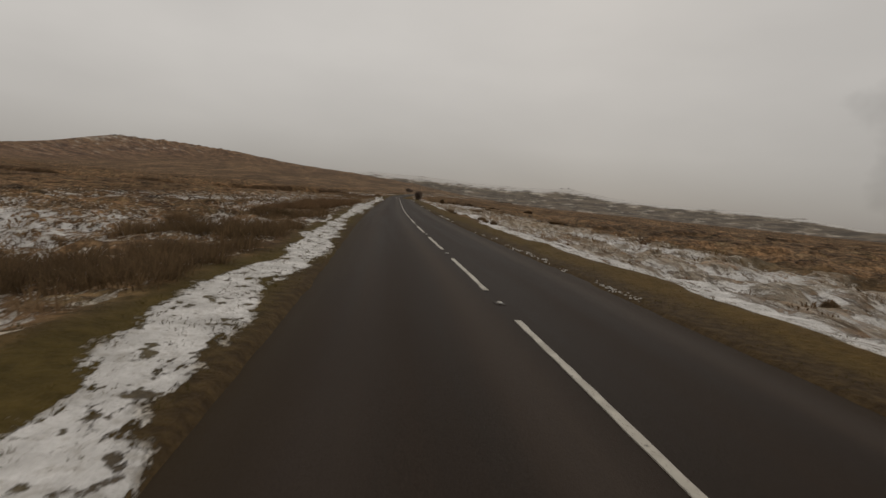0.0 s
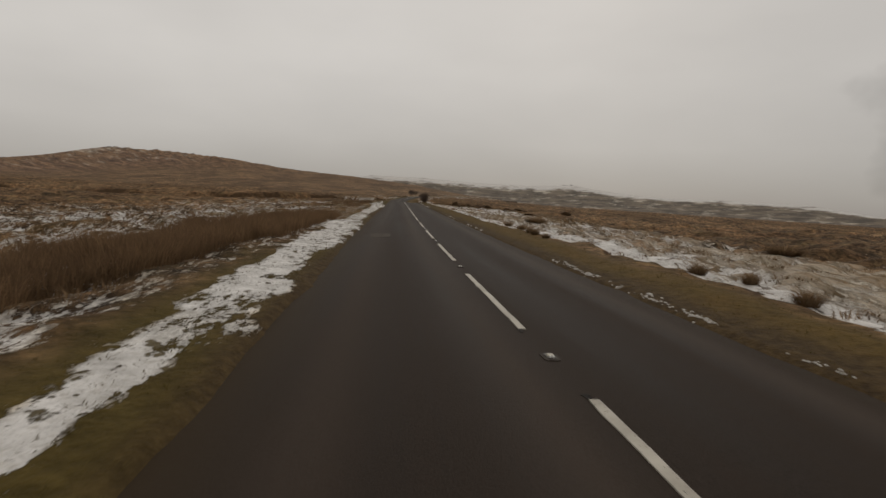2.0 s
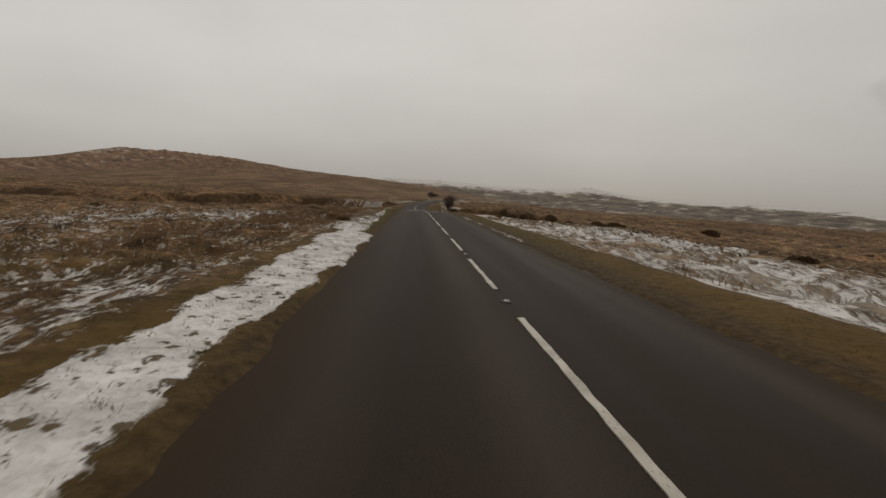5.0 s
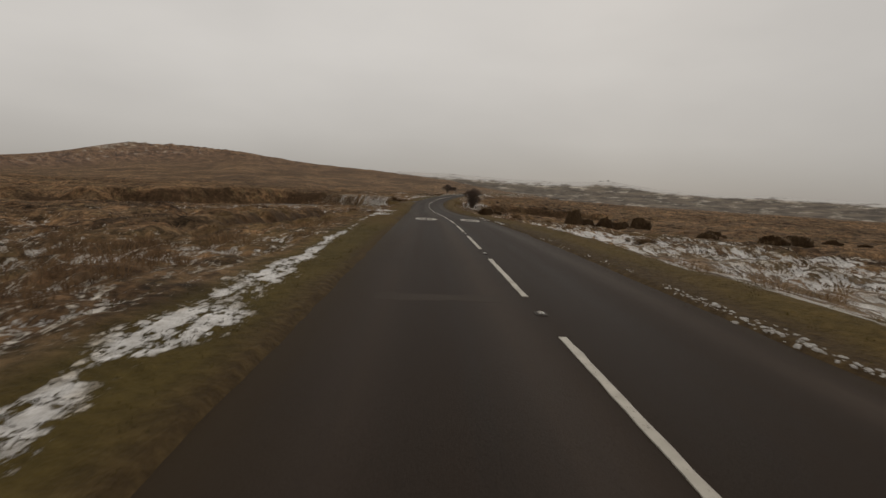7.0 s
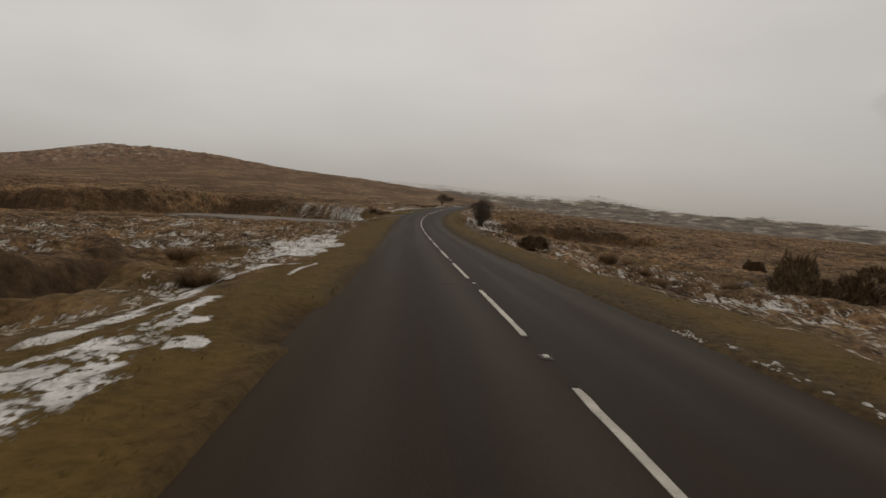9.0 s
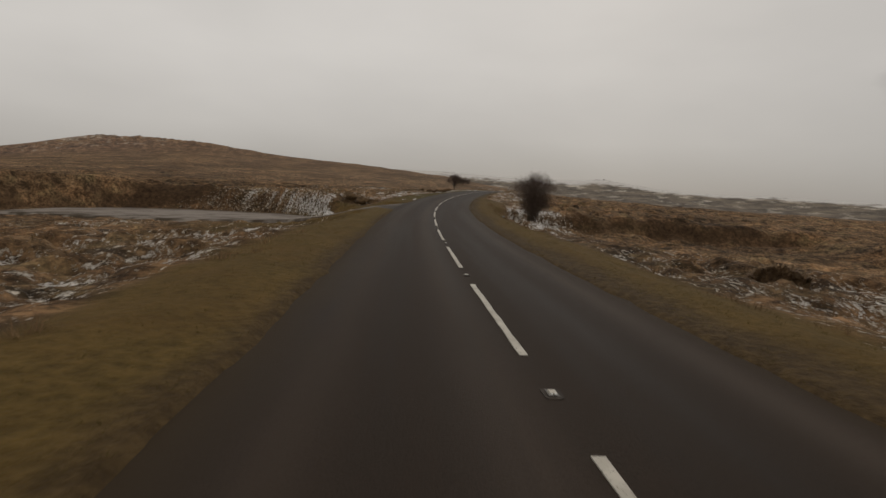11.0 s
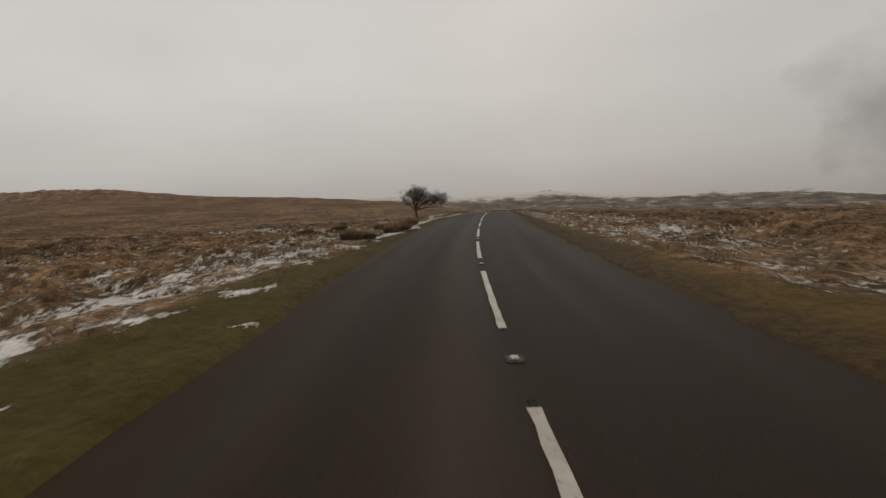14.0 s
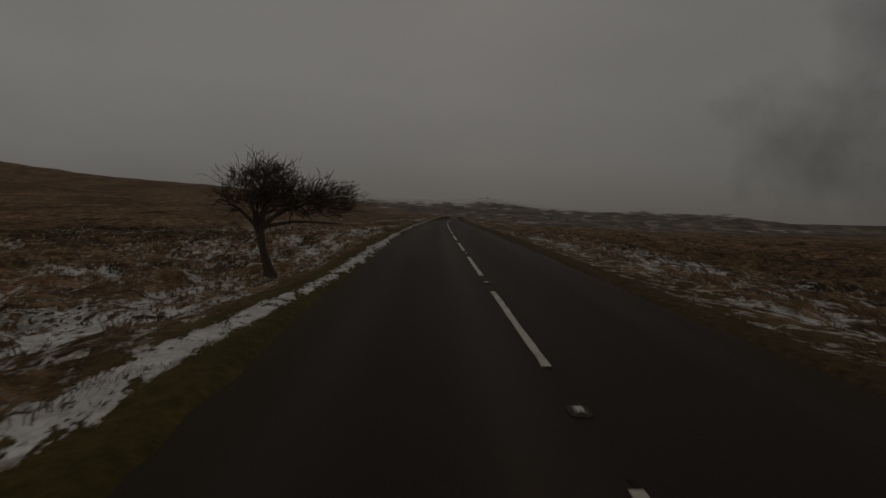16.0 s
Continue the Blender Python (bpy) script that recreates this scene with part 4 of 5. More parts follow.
NOUGHT = [box(0.06, 0.14, -0.72, 0.72), box(0.35, 0.43, -0.72, 0.72), [(0.06, 0.72), (0.14, 0.72), (0.20, 0.80), (0.20, 1.05), (0.15, 1.05)], [(0.06, -0.72), (0.15, -1.05), (0.20, -1.05), (0.20, -0.80), (0.14, -0.72)],
          [(0.35, 0.72), (0.43, 0.72), (0.34, 1.05), (0.29, 1.05), (0.29, 0.80)], [(0.35, -0.72), (0.29, -0.80), (0.29, -1.05), (0.34, -1.05), (0.43, -0.72)], box(0.20, 0.29, 0.80, 1.05), box(0.20, 0.29, -1.05, -0.80)]


def build_roundels():
    for s, lat, flip, what in ((130.85, -1.28, 0, "facing the driver"), (131.45, 1.24, 1, "facing oncoming traffic")):
        x, y = on_road(s, lat)
        z = float(road_z(y) + camber(lat)) + 0.009
        slope = math.atan(float(road_z(y + 2) - road_z(y - 2)) / 4)
        th = thing("speed_roundel", "white painted forty speed limit roundel " + what + " on asphalt", "road marking", (x, y, z), "speed roundels", -float(road_turn(y)) + math.pi * flip)
        if flip:
            slope = -slope
        rng = np.random.default_rng(5 + flip)
        bm = bmesh.new()
        rings = []
        for w, ln, h in ((0.60, 2.05, -0.008), (0.60, 2.05, 0), (0.465, 1.68, 0), (0.465, 1.68, -0.008)):
            w, ln = w * (1 - 0.09 * flip), ln * (1 - 0.07 * flip)
            ring = []
            for i in range(72):
                a = 2 * math.pi * i / 72
                j = 1 + rng.normal(0, 0.006)
                ring.append(bm.verts.new((w * j * math.cos(a), ln * j * math.sin(a), h + ln * math.sin(a) * slope)))
            rings.append(ring)
        for p, q in zip(rings, rings[1:]):
            for i in range(72):
                bm.faces.new((p[i], p[(i + 1) % 72], q[(i + 1) % 72], q[i]))
        bmesh.ops.recalc_face_normals(bm, faces=bm.faces)
        part("ring", bm, PAINT, th, "elongated white ring")
        k = 1 - 0.09 * flip
        for name, bars, label in (("digit", FOUR, "elongated white figure four"), ("digit", NOUGHT, "elongated white figure nought")):
            d = part(name, digit_bars([[(u * k, v * k * 0.86) for u, v in bar] for bar in bars]), PAINT, th, label)
            d.matrix_basis = Matrix.Translation((0, 0.02, -0.003)) @ Matrix.Rotation(slope, 4, "X")


def build_repairs():
    for s0, s1, l0, l1, label in ((41.8, 43.7, -2.08, -1.42, "paler rectangular asphalt repair patch in the road"),
                                  (98.8, 99.3, -2.25, -0.30, "pale filled trench joint across the lane"),
                                  (142.8, 143.2, -0.80, 0.10, "pale filled joint across the lane"),
                                  (107.6, 108.0, -2.0, -0.35, "pale filled joint across the lane")):
        n = 9
        loop = [(s0, l) for l in np.linspace(l0, l1, n)] + [(s, l1) for s in np.linspace(s0, s1, n)[1:]]
        loop += [(s1, l) for l in np.linspace(l1, l0, n)[1:]] + [(s, l0) for s in np.linspace(s1, s0, n)[1:-1]]
        rng = np.random.default_rng(int(s0))
        faint = s1 - s0 < 1
        loop = [(s + rng.normal(0, 0.03 if faint else 0.012), l + rng.normal(0, 0.012)) for s, l in loop]
        me = slab(loop, ASPHALT if faint else PATCH, "asphalt_patch", lift=-0.003 if faint else -0.002, thick=0.03)
        attribute(me, "wear", np.full(len(me.vertices), 0.12 if faint else 0.10))
        attribute(me, "mud", np.zeros(len(me.vertices)))
        attribute(me, "pale", np.full(len(me.vertices), 0.07 if faint else 0.10))
        attribute(me, "travel", np.full(len(me.vertices), s0))
        patch = tagged(new("asphalt_patch", me), label, "asphalt patch")
        if faint:
            continue
        for k, (a0, a1, b0, b1) in enumerate(((s0, s0 + 0.012, l0 + 0.3, l1), (s1 - 0.012, s1, l0, l1 - 0.2), (s0, s1, l1 - 0.016, l1))):
            n = 8
            edge = [(a0 + rng.normal(0, 0.004), q) for q in np.linspace(b0, b1, n)] + [(a1 + rng.normal(0, 0.004), q) for q in np.linspace(b1, b0, n)]
            if k == 2:
                edge = [(q, b0 + rng.normal(0, 0.004)) for q in np.linspace(a0, a1, n)] + [(q, b1 + rng.normal(0, 0.004)) for q in np.linspace(a1, a0, n)]
            joint = slab(edge, BITUMEN, "sealed_joint", lift=0.001, thick=0.02)
            part_mesh("sealed_joint", joint, BITUMEN, patch, "dark bitumen joint")
        if s1 - s0 > 1:
            crack = [(s0 + 0.55 + rng.normal(0, 0.01), q) for q in np.linspace(l0 + 0.3, l1 - 0.03, 7)]
            crack += [(p + 0.025, q) for p, q in crack[::-1]]
            part_mesh("crack", slab(crack, BITUMEN, "crack", lift=0.001, thick=0.02), BITUMEN, patch, "dark crack across the patch")


build_ground()
build_road()
build_side_track()
build_marks()
build_studs()
build_roundels()
build_repairs()

# ---- plants ----


def blades(at, height, width, lean, azimuth, bend=0.5):
    """Bent, tapering blades as arrays: at (n, 3), the rest (n,)."""
    out = np.stack([np.cos(azimuth), np.sin(azimuth), 0 * azimuth], -1)
    across = np.stack([-np.sin(azimuth), np.cos(azimuth), 0 * azimuth], -1) * (width / 2)[:, None]
    up = np.array([0, 0, 1.0])
    mid = at + out * (height * np.sin(lean) * 0.4)[:, None] + up * (height * 0.55 * np.cos(lean * 0.6))[:, None]
    tip = at + out * (height * (np.sin(lean) + bend * 0.25))[:, None] + up * (height * np.cos(lean))[:, None]
    v = np.stack([at - across, at + across, mid - across * 0.8, mid + across * 0.8, tip], 1).reshape(-1, 3)
    i = np.arange(len(at))[:, None] * 5
    f = np.concatenate([i + np.array([[0, 1, 3]]), i + np.array([[0, 3, 2]]), i + np.array([[2, 3, 4]])], 0)
    return v, f


def tussocks(name, label, material, x, y, size, count, tall, wide, spread_by, seed, sink=0.03, leans=(0.25, 1.25)):
    """One mesh of many clumps of blades; size scales each clump."""
    rng = np.random.default_rng(seed)
    n = len(x)
    z = np.array([mesh_z(p, q) for p, q in zip(x, y)]) - sink
    k = np.repeat(np.arange(n), count)
    az = rng.uniform(0, 2 * np.pi, len(k))
    out = rng.uniform(0, 1, len(k)) ** 0.6 * spread_by * size[k]
    at = np.stack([x[k] + np.cos(az) * out, y[k] + np.sin(az) * out, z[k]], -1)
    h = tall * size[k] * rng.uniform(0.55, 1.1, len(k))
    v, f = blades(at, h, wide * size[k] * rng.uniform(0.7, 1.3, len(k)), rng.uniform(*leans, len(k)), az + rng.normal(0, 0.5, len(k)))
    return tagged(new(name, mesh_from(name, v, f, material)), label, "grass", kind="stuff")


def scatter(n, y0, y1, lat0, lat1, seed, side=1, skew=1.0):
    rng = np.random.default_rng(seed)
    y = rng.uniform(y0, y1, n)
    lat = side * (lat0 + (lat1 - lat0) * rng.uniform(0, 1, n) ** skew)
    x = road_x(y) + lat / np.cos(road_turn(y))
    keep = (track_mask(x, y, 0.4) < 0.05) & ~((y > 122) & (y < 149) & (lat > -11.2) & (lat < -6.5)) & ~((y > 186) & (y < track_far(x) + 2.6) & (x > -30) & (lat < 0))
    return x[keep], y[keep], rng


def build_moor_plants():
    for side in (-1, 1):
        x, y, rng = scatter(7600, -6, 300, 3.3, 14, 200 + side, side, 1.2)
        keep = (fbm(x, y, 5, 211, 3) > (0.40 if side < 0 else 0.46)) & (mounds(x, y) > 0.5)
        keep &= np.abs(lateral(x, y)) > np.interp(y, [200, 226], [4.3, 3.3])
        x, y = x[keep], y[keep]
        tussocks("dead_grass_tussocks", "tussocks of pale brown dead moor grass beside the road", DEAD_GRASS, x, y, rng.uniform(0.5, 1.2, len(x)), 30, 0.26, 0.011, 0.24, 221 + side, 0.03, (0.3, 1.35))
        x, y, rng = scatter(7000, -6, 330, 4.2, 45, 230 + side, side, 1.4)
        keep = (fbm(x, y, 9, 231, 3) > (0.47 if side < 0 else 0.55)) & ((mounds(x, y) > 0.4) | (np.abs(lateral(x, y)) > 24))
        keep &= np.abs(lateral(x, y)) > np.interp(y, [60, 120, 200, 226], [5.0, 5.6, 5.2, 3.8])
        x, y = x[keep], y[keep]
        tussocks("heather_sprigs", "low wiry brown heather sprigs on the moor", HEATHER, x, y, rng.uniform(0.5, 1.3, len(x)), 20, 0.15, 0.020, 0.28, 241 + side, 0.02, (0.7, 1.45))
        x, y, rng = scatter(7200, -6, 420, 8, 120, 250 + side, side, 1.5)
        keep = fbm(x, y, 12, 251, 3) > (0.46 if side < 0 else 0.52)
        x, y = x[keep], y[keep]
        tussocks("bracken_litter", "rusty brown dead bracken and grass out on the moor", BRACKEN, x, y, rng.uniform(0.5, 1.3, len(x)), 13, 0.24, 0.045, 0.55, 261 + side, 0.03, (0.8, 1.5))
    x, y, rng = scatter(4600, 29, 64, 4.2, 8.5, 271, -1, 0.9)
    keep = lateral(x, y) < -4.0 - 0.5 * fbm(x, y, 4, 273, 2) - 1.6 * step(y, 52, 64) - 0.9 * (1 - step(y, 34, 41))
    keep &= fbm(x, y, 2.6, 274, 3) > 0.50 - 0.3 * step(y, 34, 41)
    x, y = x[keep], y[keep]
    tussocks("rush_bed", "dense bed of tall brown rushes and dead grass by the verge", DEAD_GRASS_DEEP, x, y, rng.uniform(0.6, 1.1, len(x)) * (1 - 0.35 * step(y, 44, 56)), 32, 0.60, 0.011, 0.28, 275, 0.03, (0.05, 0.8))
    x, y, rng = scatter(1500, 82, 114, 5.2, 11, 277, -1)
    tussocks("bracken_bed", "brown bracken and dead grass beside the road", DEAD_GRASS_DEEP, x, y, rng.uniform(0.4, 0.85, len(x)), 22, 0.42, 0.015, 0.30, 279, 0.03, (0.3, 1.2))
    x, y, rng = scatter(1250, 4, 25, 4.2, 8, 283, -1)
    keep = fbm(x, y, 3.0, 285, 3) > 0.42
    x, y = x[keep], y[keep]
    tussocks("bracken_bank", "dense bank of rusty brown bracken beside the verge", BRACKEN, x, y, rng.uniform(0.5, 1.0, len(x)), 36, 0.46, 0.016, 0.30, 287, 0.03, (0.2, 1.1))
    for side, lat0, lat1 in ((-1, LEFT + 0.12, 4.6), (1, RIGHT + 0.1, 4.6)):
        x, y, rng = scatter(9200, -4, 285, lat0, lat1, 281 + side, side, 1.1)
        tussocks("verge_grass", "short winter grass on the road verge", TURF_BLADE, x, y, rng.uniform(0.5, 1.3, len(x)), 8, 0.05, 0.006, 0.08, 291 + side, 0.01)


def build_tussocks():
    """Single clumps that stand out beside the road."""
    shapes = []
    for seed in (301, 303, 305):
        rng = np.random.default_rng(seed)
        n = 420
        az, out = rng.uniform(0, 2 * np.pi, n), rng.uniform(0, 1, n) ** 0.7 * 0.32
        at = np.stack([np.cos(az) * out, np.sin(az) * out, np.full(n, -0.04)], -1)
        v, f = blades(at, rng.uniform(0.55, 1.05, n) * (1 - out), np.full(n, 0.022), rng.uniform(0.05, 0.3, n) + 1.9 * out, az + rng.normal(0, 0.6, n), 0.9)
        shapes.append(mesh_from("grass_tussock", v, f, DEAD_GRASS))
    rng = np.random.default_rng(307)
    for k, (x, y, wide, tall) in enumerate(((1.15, 239.4, 0.8, 0.55), (-0.7, 233.6, 0.7, 0.5), (-0.25, 231.9, 0.8, 0.42), (-0.02, 232.5, 0.9, 0.5), (0.15, 233.1, 0.9, 0.55), (0.38, 233.8, 0.8, 0.5), (-1.2, 228.2, 0.7, 0.4), (-1.75, 227.9, 0.9, 0.5), (1.0, 237.5, 0.7, 0.5), (1.15, 238.1, 0.7, 0.5), (-2.6, 240.5, 0.8, 0.4), (7.2, 158.3, 1.2, 0.8), (9.4, 161.4, 1.3, 0.9), (5.4, 149.0, 0.9, 0.6),
                                            (8.7, 149.8, 1.0, 0.7), (6.6, 152.6, 0.7, 0.5), (-10.4, 20.6, 1.6, 0.7), (-7.6, 18.5, 1.1, 0.6), (-8.4, 26.0, 1.2, 0.6), (-6.6, 141.2, 0.9, 0.5),
                                            (-8.6, 145.2, 0.9, 0.5), (-7.0, 212.2, 1.2, 0.75), (-8.2, 212.4, 1.3, 0.75), (-6.9, 214.3, 1.2, 0.75), (-8.0, 214.9, 1.3, 0.75), (-9.3, 213.4, 1.3, 0.75), (-8.3, 104.5, 1.2, 0.6), (-6.8, 100.2, 1.0, 0.6), (-5.9, 96.5, 0.9, 0.55), (6.4, 134.0, 0.8, 0.5), (5.7, 120.5, 0.8, 0.45), (8.6, 65.2, 1.7, 0.6), (12.2, 43.0, 1.6, 0.5), (3.75, 49.7, 0.5, 0.3), (3.5, 48.2, 0.4, 0.3), (3.45, 46.7, 0.5, 0.35),
                                            (3.4, 45.7, 0.45, 0.35), (3.5, 44.4, 0.4, 0.3), (3.6, 52.0, 0.5, 0.3), (3.9, 27.5, 0.5, 0.4), (4.2, 32.1, 0.5, 0.35), (4.3, 33.6, 0.4, 0.3), (4.4, 35.5, 0.5, 0.35))):
        ob = new("grass_tussock", shapes[k % 3])
        ob.matrix_basis = Matrix.Translation((x, y, mesh_z(x, y))) @ Matrix.Rotation(rng.uniform(0, 6.28), 4, "Z") @ Matrix.Diagonal((wide, wide, tall, 1))
        tagged(ob, "large rounded brown tussock of dead moor grass" if wide > 1.05 else "small brown tussock of dead grass by the verge", "grass tussock", "grass tussocks")


def tube(points, radii, sides=5):
    """A tapering tube as arrays."""
    p, r = np.asarray(points, float), np.asarray(radii, float)
    d = np.gradient(p, axis=0)
    d /= np.linalg.norm(d, axis=1)[:, None] + 1e-9
    ref = np.where(np.abs(d[:, 2:3]) > 0.9, np.array([[1.0, 0, 0]]), np.array([[0, 0, 1.0]]))
    u = np.cross(d, ref)
    u /= np.linalg.norm(u, axis=1)[:, None] + 1e-9
    w = np.cross(d, u)
    a = np.arange(sides) * 2 * np.pi / sides
    ring = p[:, None] + (u[:, None] * np.cos(a)[None, :, None] + w[:, None] * np.sin(a)[None, :, None]) * r[:, None, None]
    n = len(p)
    i, j = np.meshgrid(np.arange(n - 1), np.arange(sides), indexing="ij")
    q = np.stack([i * sides + j, i * sides + (j + 1) % sides, (i + 1) * sides + (j + 1) % sides, (i + 1) * sides + j], -1).reshape(-1, 4)
    return ring.reshape(-1, 3), q


def gather(pieces):
    vs, fs, base = [], [], 0
    for v, f in pieces:
        vs.append(v)
        fs.append(f + base)
        base += len(v)
    return np.concatenate(vs), np.concatenate(fs)


def limb(rng, start, way, length, radius, bends=5, wander=0.25, droop=0.0, wind=(0, 0, 0)):
    p, d = [np.array(start, float)], np.array(way, float)
    for _ in range(bends):
        d = d + rng.normal(0, wander, 3) * 0.5 + np.array((0, 0, -droop)) + np.array(wind)
        d /= np.linalg.norm(d)
        p.append(p[-1] + d * length / bends)
    return np.array(p), np.linspace(radius, radius * 0.35, bends + 1)


def grow(rng, start, way, length, radius, level, store, wind, droop, forks, ratio, last, spread_by, lobes):
    """A limb and its forks; nothing starts outside the crown's lobes (centre, radii)."""
    p, r = limb(rng, start, way, length, radius, 5 if level < 2 else 3, 0.35 if level < 1 else 0.6, droop, wind)
    store[min(level, len(store) - 1)].append(tube(p, r, 6 if level < 1 else (5 if level == 1 else 3)))
    if level >= last:
        return
    for _ in range(rng.integers(*forks)):
        u = rng.uniform(0.3, 1.0)
        i = min(int(u * (len(p) - 1)), len(p) - 2)
        at = p[i] + (p[i + 1] - p[i]) * (u * (len(p) - 1) - i)
        if not any((((at - np.array(c)) / np.array(q)) ** 2).sum() < rng.uniform(0.75, 1.05) for c, q in lobes):
            continue
        d = (p[i + 1] - p[i]) / np.linalg.norm(p[i + 1] - p[i])
        side = rng.normal(0, 1, 3)
        side -= d * side.dot(d)
        side /= np.linalg.norm(side)
        nd = d * (1 - spread_by * 0.5) + side * spread_by
        nd[2] += 0.15
        grow(rng, at, nd / np.linalg.norm(nd), length * rng.uniform(*ratio), r[i] * 0.6, level + 1, store, wind, droop, forks, ratio, last, spread_by, lobes)


def build_hawthorn():
    """The leafless thorn tree west of the road, combed eastwards by the wind."""
    x, y = 3.44, 257.9
    base = (x, y, mesh_z(x, y) - 0.05)
    tree = thing("hawthorn_tree", "leafless dark hawthorn tree with a dense windswept twiggy crown", "tree", base)
    rng = np.random.default_rng(8)
    store = [[], [], []]
    p, r = limb(rng, (0, 0, 0), (-0.05, 0, 1), 1.5, 0.15, 6, 0.14)
    r[0] *= 1.35
    trunk = [tube(p, np.maximum(r, 0.10), 9)]
    fork = p[-1]
    lobes = (((-0.12, 0, 2.5), (1.25, 1.15, 0.82)), ((1.60, 0, 2.22), (0.82, 0.8, 0.55)), ((0.85, 0, 2.25), (0.8, 0.8, 0.52)))
    for way, ln in (((-0.52, 0.1, 0.90), 1.4), ((-0.30, -0.3, 0.95), 1.9), ((0.05, 0.3, 1.05), 2.0), ((0.30, -0.2, 0.95), 1.8), ((0.74, 0.1, 0.72), 2.0),
                    ((0.88, -0.1, 0.58), 2.1), ((-0.15, 0.45, 0.9), 1.7), ((-0.40, -0.2, 0.90), 1.3), ((0.70, -0.25, 0.75), 2.0)):
        way = np.array(way) / np.linalg.norm(way)
        grow(rng, fork - np.array((0, 0, rng.uniform(0, 0.30))), way, ln, 0.065, 0, store, (0.02, 0, 0.0), 0.01, (9, 13), (0.28, 0.44), 3, 0.9, lobes)
    for c, q, n in ((lobes[0][0], lobes[0][1], 1700), (lobes[1][0], lobes[1][1], 900), (lobes[2][0], lobes[2][1], 420)):
        for _ in range(n):
            d = rng.normal(0, 1, 3)
            d *= rng.uniform(0.3, 1.0) ** 0.5 / np.linalg.norm(d)
            at = np.array(c) + d * np.array(q) * (0.85 + 0.75 * noise.noise(Vector(d * 2.6)))
            way = at - fork + rng.normal(0, 0.5, 3)
            store[2].append(tube(*limb(rng, at, way / np.linalg.norm(way), rng.uniform(0.12, 0.34), 0.008, 2, 0.7), 3))
    tree.scale = (1.15, 1.1, 1.08)
    rows = [("trunk", trunk, BARK, "stout dark gnarled trunk"), ("branchwork", store[1], BARK, ""), ("crown", store[2], TWIG, "dense crown of fine bare twigs")]
    for kind, pieces, mat, label in rows + [("limb", [piece], BARK, "") for piece in store[0]]:
        v, f = gather(pieces)
        part_mesh(kind, mesh_from(kind, v, f, mat, True), mat, tree, label)


def build_thorn_bush():
    """The dense thorn bush in the hollow east of the bend."""
    x, y = 6.35, 206.7
    base = (x, y, mesh_z(x, y) - 0.06)
    bush = thing("thorn_bush", "tall dense dark leafless thorn bush in a hollow by the road", "bush", base)
    rng = np.random.default_rng(27)
    store = [[], [], []]
    lobes = (((-0.55, 0, 2.6), (1.15, 1.1, 0.85)), ((0.75, 0.1, 2.75), (1.1, 1.1, 0.9)), ((0, 0, 1.5), (1.0, 0.95, 1.2)), ((0.9, 0, 1.5), (0.75, 0.8, 0.7)), ((0.1, 0.2, 3.1), (0.7, 0.7, 0.75)))
    for k in range(26):
        a = rng.uniform(0, 2 * np.pi)
        tilt = rng.uniform(0.03, 0.52)
        way = (math.sin(tilt) * math.cos(a), math.sin(tilt) * math.sin(a), math.cos(tilt))
        grow(rng, (rng.normal(0, 0.14), rng.normal(0, 0.14), 0), way, rng.uniform(1.7, 2.7), 0.045, 0, store, (0, 0, 0.01), 0.0, (6, 9), (0.26, 0.40), 3, 1.0, lobes)
    low = []
    for c, q, n in zip((p[0] for p in lobes), (p[1] for p in lobes), (2100, 2100, 2700, 1200, 700)):
        for _ in range(n):
            d = rng.normal(0, 1, 3)
            d *= rng.uniform(0, 1) ** 0.4 / np.linalg.norm(d)
            at = np.array(c) + d * np.array(q) * (0.9 + 0.7 * noise.noise(Vector(d * 2.4) + Vector(c)))
            if at[2] < 0.15:
                continue
            way = d * 0.8 + rng.normal(0, 0.55, 3) + np.array((0, 0, 0.45))
            twig = tube(*limb(rng, at, way / np.linalg.norm(way), rng.uniform(0.12, 0.36), rng.uniform(0.005, 0.010), 2, 0.7), 3)
            (low if at[2] < 2.1 else store[2]).append(twig)
    bush.scale = (1.04, 1.04, 1.05)
    rows = [("branchwork", store[1], BARK, ""), ("crown", store[2], TWIG, "ragged crown of fine bare twigs"), ("undergrowth", low, TWIG, "thick tangle of inner dead twigs")]
    for kind, pieces, mat, label in rows + [("stem", [piece], BARK, "") for piece in store[0]]:
        v, f = gather(pieces)
        part_mesh(kind, mesh_from(kind, v, f, mat, True), mat, bush, label)


